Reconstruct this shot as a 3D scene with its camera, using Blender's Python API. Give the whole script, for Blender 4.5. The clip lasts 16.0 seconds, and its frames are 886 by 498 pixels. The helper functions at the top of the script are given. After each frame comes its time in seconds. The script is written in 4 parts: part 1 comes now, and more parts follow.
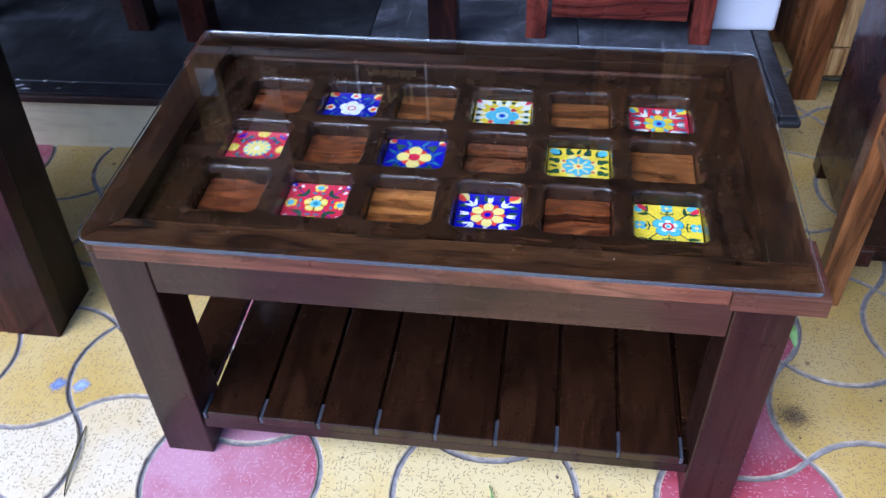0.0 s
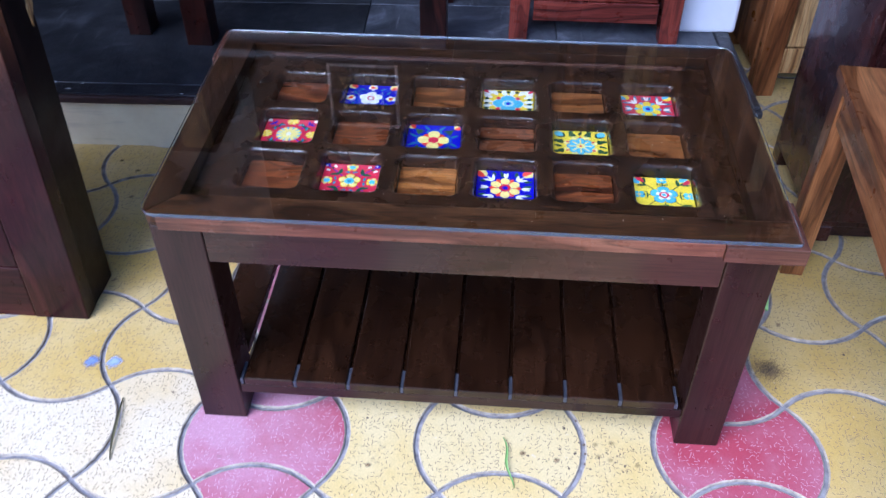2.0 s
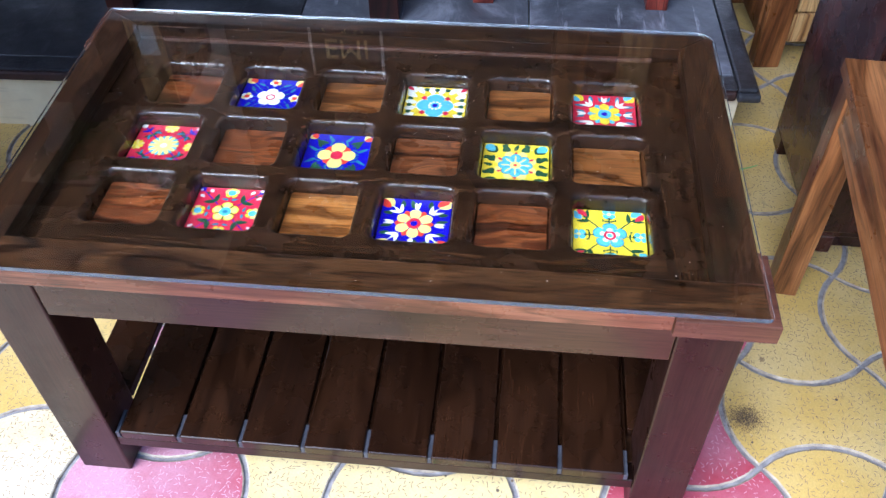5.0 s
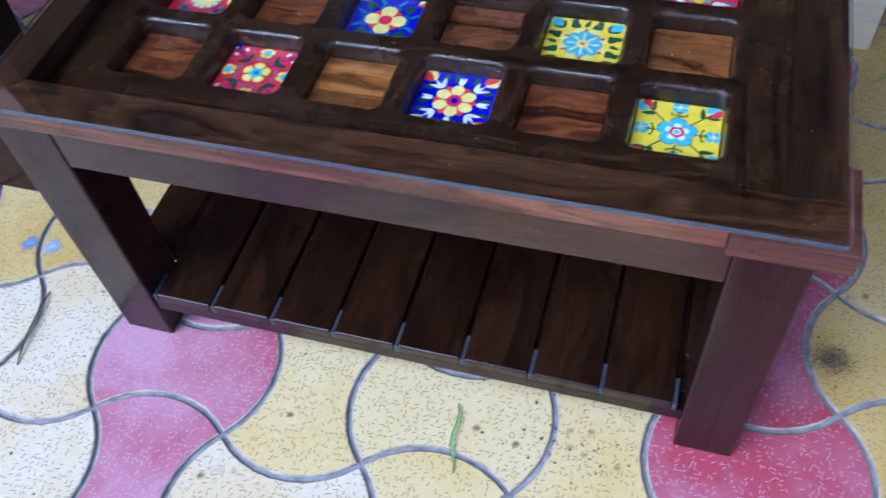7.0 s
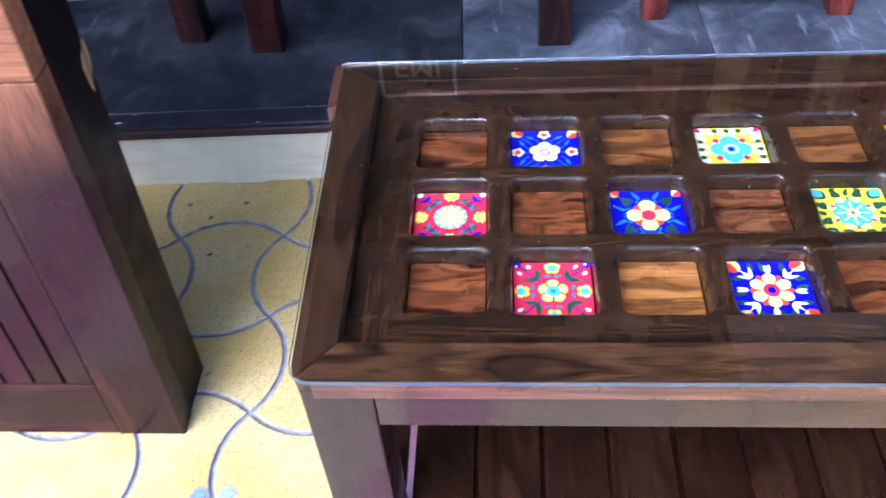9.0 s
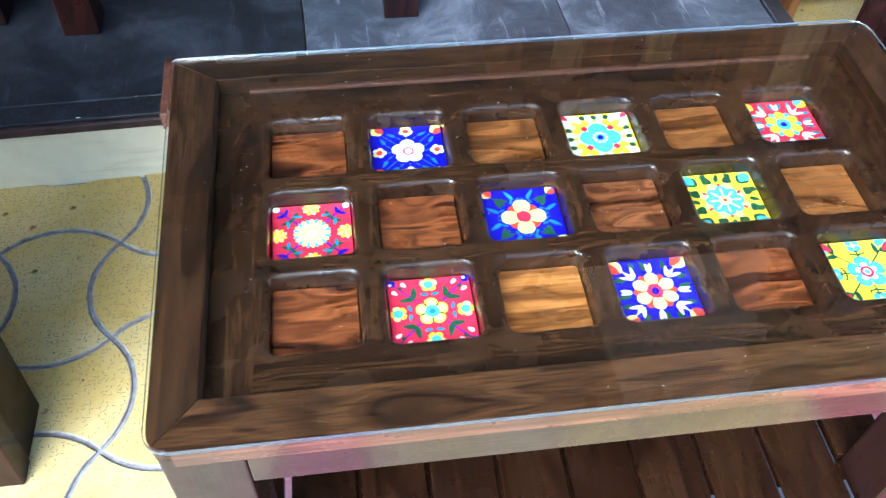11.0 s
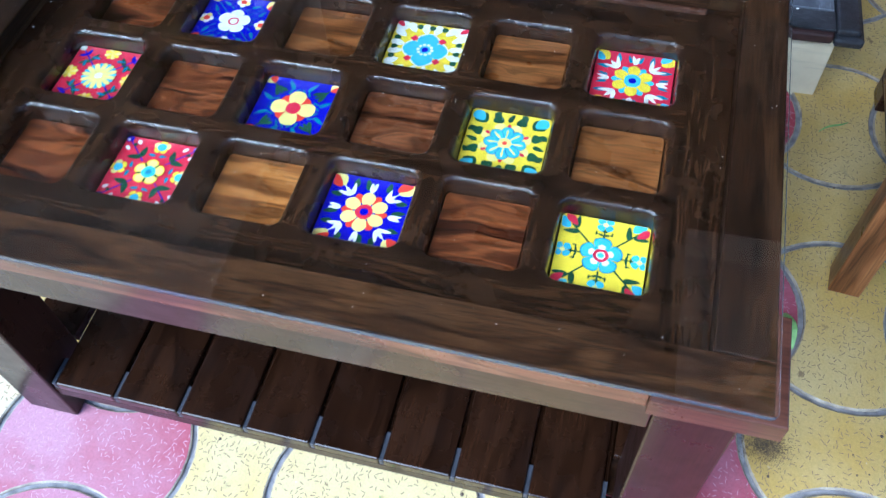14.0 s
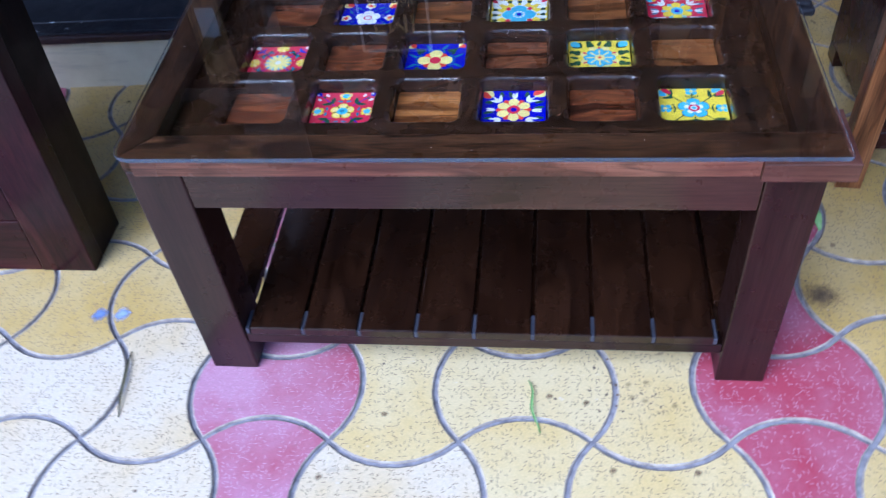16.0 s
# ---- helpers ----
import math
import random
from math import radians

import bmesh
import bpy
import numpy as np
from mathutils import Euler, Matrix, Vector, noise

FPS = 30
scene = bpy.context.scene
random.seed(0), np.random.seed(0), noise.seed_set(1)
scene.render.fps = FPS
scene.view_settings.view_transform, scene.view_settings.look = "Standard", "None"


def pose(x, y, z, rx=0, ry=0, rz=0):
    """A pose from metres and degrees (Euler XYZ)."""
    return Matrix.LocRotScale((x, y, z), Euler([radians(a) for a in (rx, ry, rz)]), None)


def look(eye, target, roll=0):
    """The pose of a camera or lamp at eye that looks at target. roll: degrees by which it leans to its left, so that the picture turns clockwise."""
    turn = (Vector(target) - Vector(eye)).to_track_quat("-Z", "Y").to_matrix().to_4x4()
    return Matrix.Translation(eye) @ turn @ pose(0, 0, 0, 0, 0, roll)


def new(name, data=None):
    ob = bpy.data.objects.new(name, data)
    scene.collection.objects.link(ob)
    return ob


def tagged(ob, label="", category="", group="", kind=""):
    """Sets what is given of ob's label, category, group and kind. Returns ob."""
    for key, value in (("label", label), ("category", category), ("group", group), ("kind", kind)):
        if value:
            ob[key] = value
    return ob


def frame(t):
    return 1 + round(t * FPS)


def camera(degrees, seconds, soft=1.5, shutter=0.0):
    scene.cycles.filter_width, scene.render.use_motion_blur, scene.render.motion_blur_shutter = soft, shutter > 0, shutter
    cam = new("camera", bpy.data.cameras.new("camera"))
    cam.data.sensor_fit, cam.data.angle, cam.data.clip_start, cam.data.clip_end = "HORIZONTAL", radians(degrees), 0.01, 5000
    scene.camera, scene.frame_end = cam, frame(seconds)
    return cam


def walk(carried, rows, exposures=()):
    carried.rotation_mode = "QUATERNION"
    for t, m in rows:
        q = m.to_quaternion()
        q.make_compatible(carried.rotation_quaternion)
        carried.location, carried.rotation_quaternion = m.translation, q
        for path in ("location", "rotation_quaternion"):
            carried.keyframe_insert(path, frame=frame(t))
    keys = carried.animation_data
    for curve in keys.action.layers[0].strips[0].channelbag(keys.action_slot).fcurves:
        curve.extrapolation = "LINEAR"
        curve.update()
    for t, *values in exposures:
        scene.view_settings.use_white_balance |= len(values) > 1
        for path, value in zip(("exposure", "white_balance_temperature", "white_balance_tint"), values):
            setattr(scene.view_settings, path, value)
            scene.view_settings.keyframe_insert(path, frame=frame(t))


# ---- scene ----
cam = camera(54.7, 16.0, 1.3, 0.4)
PATH = [
    (0, (0.166, -1.199, 1.397), (-0.068, 0.258, 0.047), -2.2),
    (0.5, (0.085, -1.215, 1.424), (-0.005, 0.271, 0.088), -1.4),
    (1, (-0.029, -1.278, 1.434), (0.012, 0.149, 0.034), -0.7),
    (1.5, (-0.044, -1.33, 1.451), (-0.011, 0.173, 0.132), 1.2),
    (2, (0.054, -1.387, 1.452), (-0.061, 0.105, 0.124), -0.1),
    (2.5, (0.148, -1.426, 1.441), (-0.057, 0.014, 0.068), -1.8),
    (3, (0.174, -1.376, 1.439), (-0.022, 0.061, 0.062), -2.0),
    (3.5, (0.15, -1.245, 1.43), (-0.015, 0.24, 0.1), -1.9),
    (4, (0.116, -1.15, 1.414), (0.001, 0.295, 0.037), -0.7),
    (4.2, (0.122, -1.131, 1.407), (0.032, 0.294, 0.007), -0.4),
    (6.3, (0.374, -0.9, 1.331), (0.013, 0.342, -0.194), -5.7),
    (6.5, (0.375, -0.899, 1.312), (-0.004, 0.308, -0.238), -6.7),
    (7, (0.344, -0.934, 1.275), (-0.106, 0.198, -0.311), -7.2),
    (7.5, (0.184, -0.999, 1.314), (-0.271, 0.145, -0.263), -10.9),
    (8, (-0.017, -1.066, 1.366), (-0.288, 0.226, -0.135), -3.9),
    (8.5, (-0.169, -0.984, 1.386), (-0.455, 0.414, -0.015), -5.5),
    (9, (-0.281, -0.893, 1.379), (-0.421, 0.476, -0.072), -4.7),
    (9.5, (-0.365, -0.814, 1.371), (-0.192, 0.58, -0.053), -0.1),
    (9.7, (-0.418, -0.791, 1.365), (-0.139, 0.548, -0.094), 2.5),
    (11.8, (-0.155, -0.744, 1.362), (-0.027, 0.486, -0.21), 0.2),
    (12, (-0.112, -0.733, 1.353), (0.01, 0.467, -0.242), -0.7),
    (12.5, (0.009, -0.644, 1.336), (0.084, 0.441, -0.342), 2.0),
    (13, (0.108, -0.58, 1.326), (0.137, 0.465, -0.379), 0.9),
    (13.5, (0.247, -0.639, 1.324), (0.07, 0.444, -0.349), 3.6),
    (14, (0.347, -0.71, 1.327), (0.009, 0.362, -0.328), -3.9),
    (14.5, (0.329, -0.798, 1.329), (0.024, 0.332, -0.293), -5.1),
    (15, (0.238, -0.99, 1.333), (-0.006, 0.301, -0.175), -4.3),
    (15.5, (0.156, -1.173, 1.338), (-0.014, 0.186, -0.119), 0.3),
    (16, (0.13, -1.268, 1.365), (-0.114, 0.091, -0.082), -6.8),
]
EXPOSURES = [(0, 1.22, 4900, 18), (0.5, 1.58, 5050, 15), (1, 1.3, 4650, 15), (1.5, 1.2, 4560, 21), (2, 1.3, 4800, 21), (2.5, 1.13, 4830, 19), (3, 1.15, 4720, 21), (3.5, 1.45, 4780, 23), (4, 1.76, 5300, 14), (6.5, 1.5, 4690, 15), (7, 0.95, 4530, 16), (7.5, 1.12, 4600, 18), (8, 1.13, 4580, 22),
             (8.5, 1.76, 4650, 20), (9, 2.14, 4820, 20), (9.5, 2.57, 5150, 7), (12, 2.19, 4800, 1), (12.5, 2.12, 4500, 0), (13, 2.2, 4300, 0), (13.5, 2.1, 4650, 1), (14, 1.52, 4650, 5), (14.5, 1.45, 4430, 10), (15, 1.35, 4480, 13), (15.5, 1.0, 4500, 18), (16, 1.1, 4500, 20)]
walk(cam, [(t, look(eye, target, roll)) for t, eye, target, roll in PATH], EXPOSURES)

# ---- light: open shade before a shop, sky over the street ----
SUN_AZ, SUN_EL = 219.0, 46.0          # degrees clockwise from +y, degrees up
world = bpy.data.worlds.new("street_sky")
scene.world = world
world.use_nodes = True
wn = world.node_tree
sky = wn.nodes.new("ShaderNodeTexSky")
sky.sky_type, sky.sun_disc = "NISHITA", False
sky.sun_elevation, sky.sun_rotation = radians(SUN_EL), radians(SUN_AZ)
sky.air_density, sky.dust_density = 1.0, 1.0
wn.links.new(sky.outputs[0], wn.nodes["Background"].inputs["Color"])
wn.nodes["Background"].inputs["Strength"].default_value = 0.13
sun_data = bpy.data.lights.new("sun", "SUN")
sun_data.energy, sun_data.angle, sun_data.color = 2.0, radians(50), (1.0, 0.97, 0.93)
sun = new("sun", sun_data)
sun.matrix_world = look((3 * math.sin(radians(SUN_AZ)), 3 * math.cos(radians(SUN_AZ)), 3 * math.tan(radians(SUN_EL))), (0, 0, 0))


# ---- materials ----
class Mat:
    """A small wrapper round a node material."""

    def __init__(self, name, rough=0.5, metal=0.0):
        self.m = bpy.data.materials.new(name)
        self.m.use_nodes = True
        self.t = self.m.node_tree
        self.b = self.t.nodes["Principled BSDF"]
        self.b.inputs["Roughness"].default_value = rough
        self.b.inputs["Metallic"].default_value = metal

    def node(self, kind, **sets):
        n = self.t.nodes.new("ShaderNode" + kind)
        for key, value in sets.items():
            n.inputs[key.replace("_", " ")].default_value = value
        return n

    def link(self, a, b):
        self.t.links.new(a, b)

    def coords(self, scale=(1, 1, 1), vary=True):
        tc, mp = self.node("TexCoord"), self.node("Mapping")
        mp.inputs["Scale"].default_value = scale
        src = tc.outputs["Object"]
        if vary:
            info, mul, add = self.node("ObjectInfo"), self.node("VectorMath"), self.node("VectorMath")
            mul.operation = "MULTIPLY"
            mul.inputs[1].default_value = (7.3, 11.9, 5.7)
            self.link(info.outputs["Random"], mul.inputs[0])
            self.link(src, add.inputs[0])
            self.link(mul.outputs[0], add.inputs[1])
            src = add.outputs[0]
        self.link(src, mp.inputs["Vector"])
        return mp.outputs[0]

    def noise(self, vec, scale, detail=4, rough=0.55, dist=0.0):
        n = self.node("TexNoise", Scale=scale, Detail=detail, Roughness=rough, Distortion=dist)
        self.link(vec, n.inputs["Vector"])
        return n.outputs["Fac"]

    def ramp(self, fac, stops):
        r = self.node("ValToRGB")
        e = r.color_ramp.elements
        while len(e) < len(stops):
            e.new(0.5)
        for k, (pos, col) in enumerate(stops):
            e[k].position = pos
            e[k].color = (*col, 1) if isinstance(col, tuple) else (col, col, col, 1)
        self.link(fac, r.inputs[0])
        return r.outputs[0]

    def mix(self, fac, a, b, mode="MIX"):
        n = self.node("MixRGB")
        n.blend_type = mode
        for k, v in ((0, fac), (1, a), (2, b)):
            if isinstance(v, (int, float)):
                n.inputs[k].default_value = v if k == 0 else (v, v, v, 1)
            elif isinstance(v, tuple):
                n.inputs[k].default_value = (*v, 1)
            else:
                self.link(v, n.inputs[k])
        return n.outputs[0]

    def math(self, op, a, b=0.0, c=0.0):
        n = self.node("Math")
        n.operation = op
        for k, v in ((0, a), (1, b), (2, c)):
            if isinstance(v, (int, float)):
                n.inputs[k].default_value = v
            else:
                self.link(v, n.inputs[k])
        return n.outputs[0]

    def out(self, color=None, rough=None, bump=None, depth=0.002, coat=0.0):
        if color is not None:
            if isinstance(color, tuple):
                self.b.inputs["Base Color"].default_value = (*color, 1)
            else:
                self.link(color, self.b.inputs["Base Color"])
        if rough is not None:
            self.link(rough, self.b.inputs["Roughness"])
        if bump is not None:
            bn = self.node("Bump", Strength=0.6, Distance=depth)
            self.link(bump, bn.inputs["Height"])
            self.link(bn.outputs[0], self.b.inputs["Normal"])
        if coat:
            self.b.inputs["Coat Weight"].default_value = coat
            self.b.inputs["Coat Roughness"].default_value = 0.12
        return self.m


def wood(name, axis, dark, mid, light, rough=0.32, coat=0.3, figure=5.0, fibre=1.0, spec=0.25, rings=7.0, knots=0.0, flow=(0.022, 7.0), top_glare=None, swirl=0.0, pore=0.2):
    """Varnished sheesham: flowing figure, dark streaks and fine pores along the grain axis."""
    w = Mat(name, rough)
    w.b.inputs["Specular IOR Level"].default_value = spec
    coat *= 0.5
    k = "XYZ".index(axis)
    sc = [figure * 1.0] * 3
    sc[k] = figure * 0.1
    src = w.coords((1, 1, 1))
    ws = [flow[1]] * 3
    ws[k] = flow[1] * 0.4
    wn = w.node("TexNoise", Scale=1.0, Detail=2.0, Roughness=0.5)
    w.link(w.coords(tuple(ws)), wn.inputs["Vector"])
    cen, bend, mp = w.node("VectorMath"), w.node("VectorMath"), w.node("Mapping")
    cen.operation, bend.operation = "SUBTRACT", "MULTIPLY_ADD"
    cen.inputs[1].default_value = (0.5, 0.5, 0.5)
    bend.inputs[1].default_value = (flow[0] * 4,) * 3
    w.link(wn.outputs["Color"], cen.inputs[0])
    w.link(cen.outputs[0], bend.inputs[0])
    w.link(src, bend.inputs[2])
    mp.inputs["Scale"].default_value = tuple(sc)
    w.link(bend.outputs[0], mp.inputs["Vector"])
    v = mp.outputs[0]
    fig = w.noise(v, 2.2, 2, 0.45, 0.5)
    ks = [9.0] * 3
    ks[k] = 3.6
    vo = w.node("TexVoronoi", Scale=1.0, Randomness=1.0)
    kv = w.node("VectorMath")
    kv.operation = "MULTIPLY"
    kv.inputs[1].default_value = tuple(ks)
    w.link(bend.outputs[0], kv.inputs[0])
    w.link(kv.outputs[0], vo.inputs["Vector"])
    if swirl:
        fig = w.math("ADD", fig, w.math("MULTIPLY", w.ramp(vo.outputs["Distance"], [(0.0, 1.0), (0.25, 0.45), (0.6, 0.0)]), swirl))
    wave = w.math("PINGPONG", w.math("MULTIPLY", fig, rings), 1.0)
    base = w.ramp(wave, [(0.0, dark), (0.3, mid), (0.62, light), (1.0, mid)])
    lines = w.math("PINGPONG", w.math("MULTIPLY", w.math("ADD", fig, w.math("MULTIPLY", w.noise(v, 7.0, 3), 0.05)), rings * 4.3), 1.0)
    base = w.mix(0.7, base, w.ramp(lines, [(0.0, 0.3), (0.35, 0.9), (1.0, 1.0)]), "MULTIPLY")
    ss = [95.0] * 3
    ss[k] = 3.0
    base = w.mix(w.ramp(w.noise(w.coords(tuple(ss)), 1.0, 3, 0.6), [(0.5, 0.0), (0.72, 0.3)]), base, light)
    # Height ramp: glare on the upper varnish is put into the wood colour.
    if top_glare:
        z0, z1, pale = top_glare
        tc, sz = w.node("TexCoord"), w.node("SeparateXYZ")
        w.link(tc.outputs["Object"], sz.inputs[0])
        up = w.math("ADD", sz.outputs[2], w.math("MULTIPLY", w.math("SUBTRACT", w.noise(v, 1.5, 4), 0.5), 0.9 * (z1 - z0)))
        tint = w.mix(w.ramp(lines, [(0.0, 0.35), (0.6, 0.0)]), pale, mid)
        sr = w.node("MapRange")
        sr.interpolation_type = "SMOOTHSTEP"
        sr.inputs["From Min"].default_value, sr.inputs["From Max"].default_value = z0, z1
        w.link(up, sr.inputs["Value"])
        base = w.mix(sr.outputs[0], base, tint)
    if knots:
        wob = w.math("ADD", vo.outputs["Distance"], w.math("MULTIPLY", w.noise(v, 9.0, 4), 0.16))
        base = w.mix(w.ramp(wob, [(0.12, knots), (0.24, 0.0)]), base, dark)
    fs = [260.0 * fibre] * 3
    fs[k] = 7.0 * fibre
    fine = w.noise(w.coords(tuple(fs)), 1.0, 4, 0.7)
    base = w.mix(0.55, base, w.ramp(fine, [(0.36, 0.3), (0.56, 1.0)]), "MULTIPLY")
    ps = [330.0 * fibre] * 3
    ps[k] = 26.0 * fibre
    pores = w.noise(w.coords(tuple(ps)), 1.0, 2, 0.5)
    base = w.mix(pore, base, w.ramp(pores, [(0.38, 0.2), (0.48, 1.0), (0.6, 1.0), (0.7, 1.5)]), "MULTIPLY")
    blot = w.noise(w.coords((2, 2, 2)), 2.0, 3)
    base = w.mix(0.4, base, w.ramp(blot, [(0.3, 0.55), (0.7, 1.0)]), "MULTIPLY")
    rr = w.ramp(w.noise(w.coords((9, 9, 9)), 2.0, 5), [(0.3, max(0.08, rough - 0.1)), (0.7, rough + 0.12)])
    return w.out(base, rr, fine, 0.0003, coat)


D1, D2, D3 = (0.013, 0.0052, 0.0022), (0.0275, 0.0108, 0.0044), (0.047, 0.0194, 0.0074)
dark_x, dark_y, dark_z = (wood("dark_sheesham_" + a.lower(), a, D1, D2, D3, 0.36, 0.1, 8.0, rings=6.0, knots=0.8, spec=0.14, flow=(0.02 if a == "X" else 0.008, 7.0), swirl=0.22, pore=0.45) for a in "XYZ")
front_x_board = wood("figured_sheesham", "X", (0.012, 0.0045, 0.0018), (0.041, 0.0155, 0.0058), (0.078, 0.0318, 0.0115), 0.34, 0.1, 7.0, rings=6.0, knots=0.8, spec=0.14, flow=(0.026, 6.0), swirl=0.3, pore=0.7)
# Lighter red than the boards: light on the front edge is put into the colour.
edge_x = wood("lit_edge_sheesham", "X", (0.08, 0.028, 0.015), (0.19, 0.066, 0.034), (0.28, 0.11, 0.058), 0.3, 0.8, flow=(0.008, 5.0), rings=4.0)
apron_x = wood("apron_sheesham_x", "X", (0.028, 0.011, 0.0068), (0.058, 0.0225, 0.0135), (0.085, 0.035, 0.021), 0.3, 0.8, 2.0, flow=(0.003, 4.0), rings=3.0)
rim_x = wood("polished_rim_sheesham", "X", D1, D2, D3, 0.26, 1.1, 8.0, rings=6.0, spec=0.3)
field_x, field_y = (wood("field_sheesham_" + a.lower(), a, D1, D2, D3, 0.24, 0.9, 8.0, rings=6.0, knots=0.8, spec=0.2, flow=(0.02 if a == "X" else 0.008, 7.0), swirl=0.22, pore=0.45) for a in "XY")
lip_block = wood("block_sheesham", "X", (0.04, 0.0145, 0.009), (0.095, 0.034, 0.02), (0.145, 0.056, 0.033), 0.32, 0.5, 3.0, flow=(0.003, 4.0), rings=3.0)
leg_z = wood("leg_sheesham", "Z", (0.011, 0.0042, 0.0029), (0.024, 0.0092, 0.0063), (0.038, 0.0152, 0.0105), 0.33, 0.4, 2.0, flow=(0.003, 4.0), rings=3.0)
rail_x = wood("rail_sheesham", "X", (0.011, 0.0042, 0.0029), (0.024, 0.0092, 0.0063), (0.038, 0.0152, 0.0105), 0.33, 0.4, 2.0, flow=(0.003, 4.0), rings=3.0)
apron_y = wood("apron_sheesham_y", "Y", (0.03, 0.011, 0.009), (0.06, 0.022, 0.017), (0.09, 0.037, 0.027), 0.38, 0.25, 2.0, flow=(0.003, 4.0), rings=3.0)
slat_y = wood("slat_sheesham", "Y", (0.007, 0.0026, 0.0013), (0.0155, 0.0058, 0.0026), (0.037, 0.0142, 0.0058), 0.26, 0.9, 4.0, 1.0, 0.25, 2.4, 0.6, (0.03, 6.0), None, 0.15, 0.1)
insert_red = wood("insert_red", "X", (0.01, 0.003, 0.0015), (0.085, 0.02, 0.006), (0.24, 0.068, 0.018), 0.3, 0.3, 9.75, 1.0, 0.25, 5.4, 0.8, (0.018, 17.0), None, 0.3)
insert_gold = wood("insert_gold", "X", (0.13, 0.042, 0.01), (0.33, 0.115, 0.024), (0.46, 0.185, 0.043), 0.3, 0.3, 8.25, 1.0, 0.25, 4.2, 0.4, (0.018, 17.0), None, 0.3)
insert_amber = wood("insert_amber", "X", (0.05, 0.015, 0.004), (0.19, 0.062, 0.014), (0.31, 0.113, 0.028), 0.3, 0.3, 9.0, 1.0, 0.25, 3.6, 0.5, (0.022, 15.0), None, 0.34)
insert_brown = wood("insert_brown", "X", (0.012, 0.004, 0.002), (0.11, 0.032, 0.011), (0.27, 0.09, 0.03), 0.3, 0.3, 11.25, 1.0, 0.25, 5.4, 0.5, (0.018, 17.0), None, 0.3)
red_x, red_z = (wood("mahogany_" + a.lower(), a, (0.07, 0.012, 0.008), (0.16, 0.028, 0.018), (0.25, 0.05, 0.03), 0.3, 0.35, 4) for a in "XZ")
red_y = wood("mahogany_y", "Y", (0.07, 0.012, 0.008), (0.16, 0.028, 0.018), (0.25, 0.05, 0.03), 0.3, 0.35, 4)
nat_x, nat_y, nat_z = (wood("natural_sheesham_" + a.lower(), a, (0.075, 0.024, 0.008), (0.24, 0.088, 0.026), (0.37, 0.155, 0.05), 0.33, 0.3, 5, rings=3.6, knots=0.55, flow=(0.014, 8.0), swirl=0.12, pore=0.1) for a in "XYZ")
cab_x, cab_z = (wood("cabinet_walnut_" + a.lower(), a, (0.022, 0.0065, 0.006), (0.042, 0.0115, 0.0095), (0.075, 0.022, 0.016), 0.26, 0.7, 3, 1.0, 0.22, 4.0) for a in "XZ")
# The cabinet front's upper boards are painted paler to stand in for glare.
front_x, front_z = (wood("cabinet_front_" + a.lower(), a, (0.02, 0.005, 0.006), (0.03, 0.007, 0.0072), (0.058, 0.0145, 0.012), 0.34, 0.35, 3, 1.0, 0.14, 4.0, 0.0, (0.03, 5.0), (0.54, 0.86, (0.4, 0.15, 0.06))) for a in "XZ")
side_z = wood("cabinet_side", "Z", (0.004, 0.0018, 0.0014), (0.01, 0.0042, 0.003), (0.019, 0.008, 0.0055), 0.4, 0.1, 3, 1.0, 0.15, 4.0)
maho_x, maho_y, maho_z = (wood("dark_mahogany_" + a.lower(), a, (0.008, 0.002, 0.0016), (0.023, 0.0055, 0.004), (0.04, 0.0095, 0.006), 0.34, 0.3, 4) for a in "XYZ")
pale_z = wood("pale_sheesham", "Z", (0.2, 0.09, 0.03), (0.5, 0.28, 0.1), (0.62, 0.4, 0.17), 0.35, 0.3, 6)


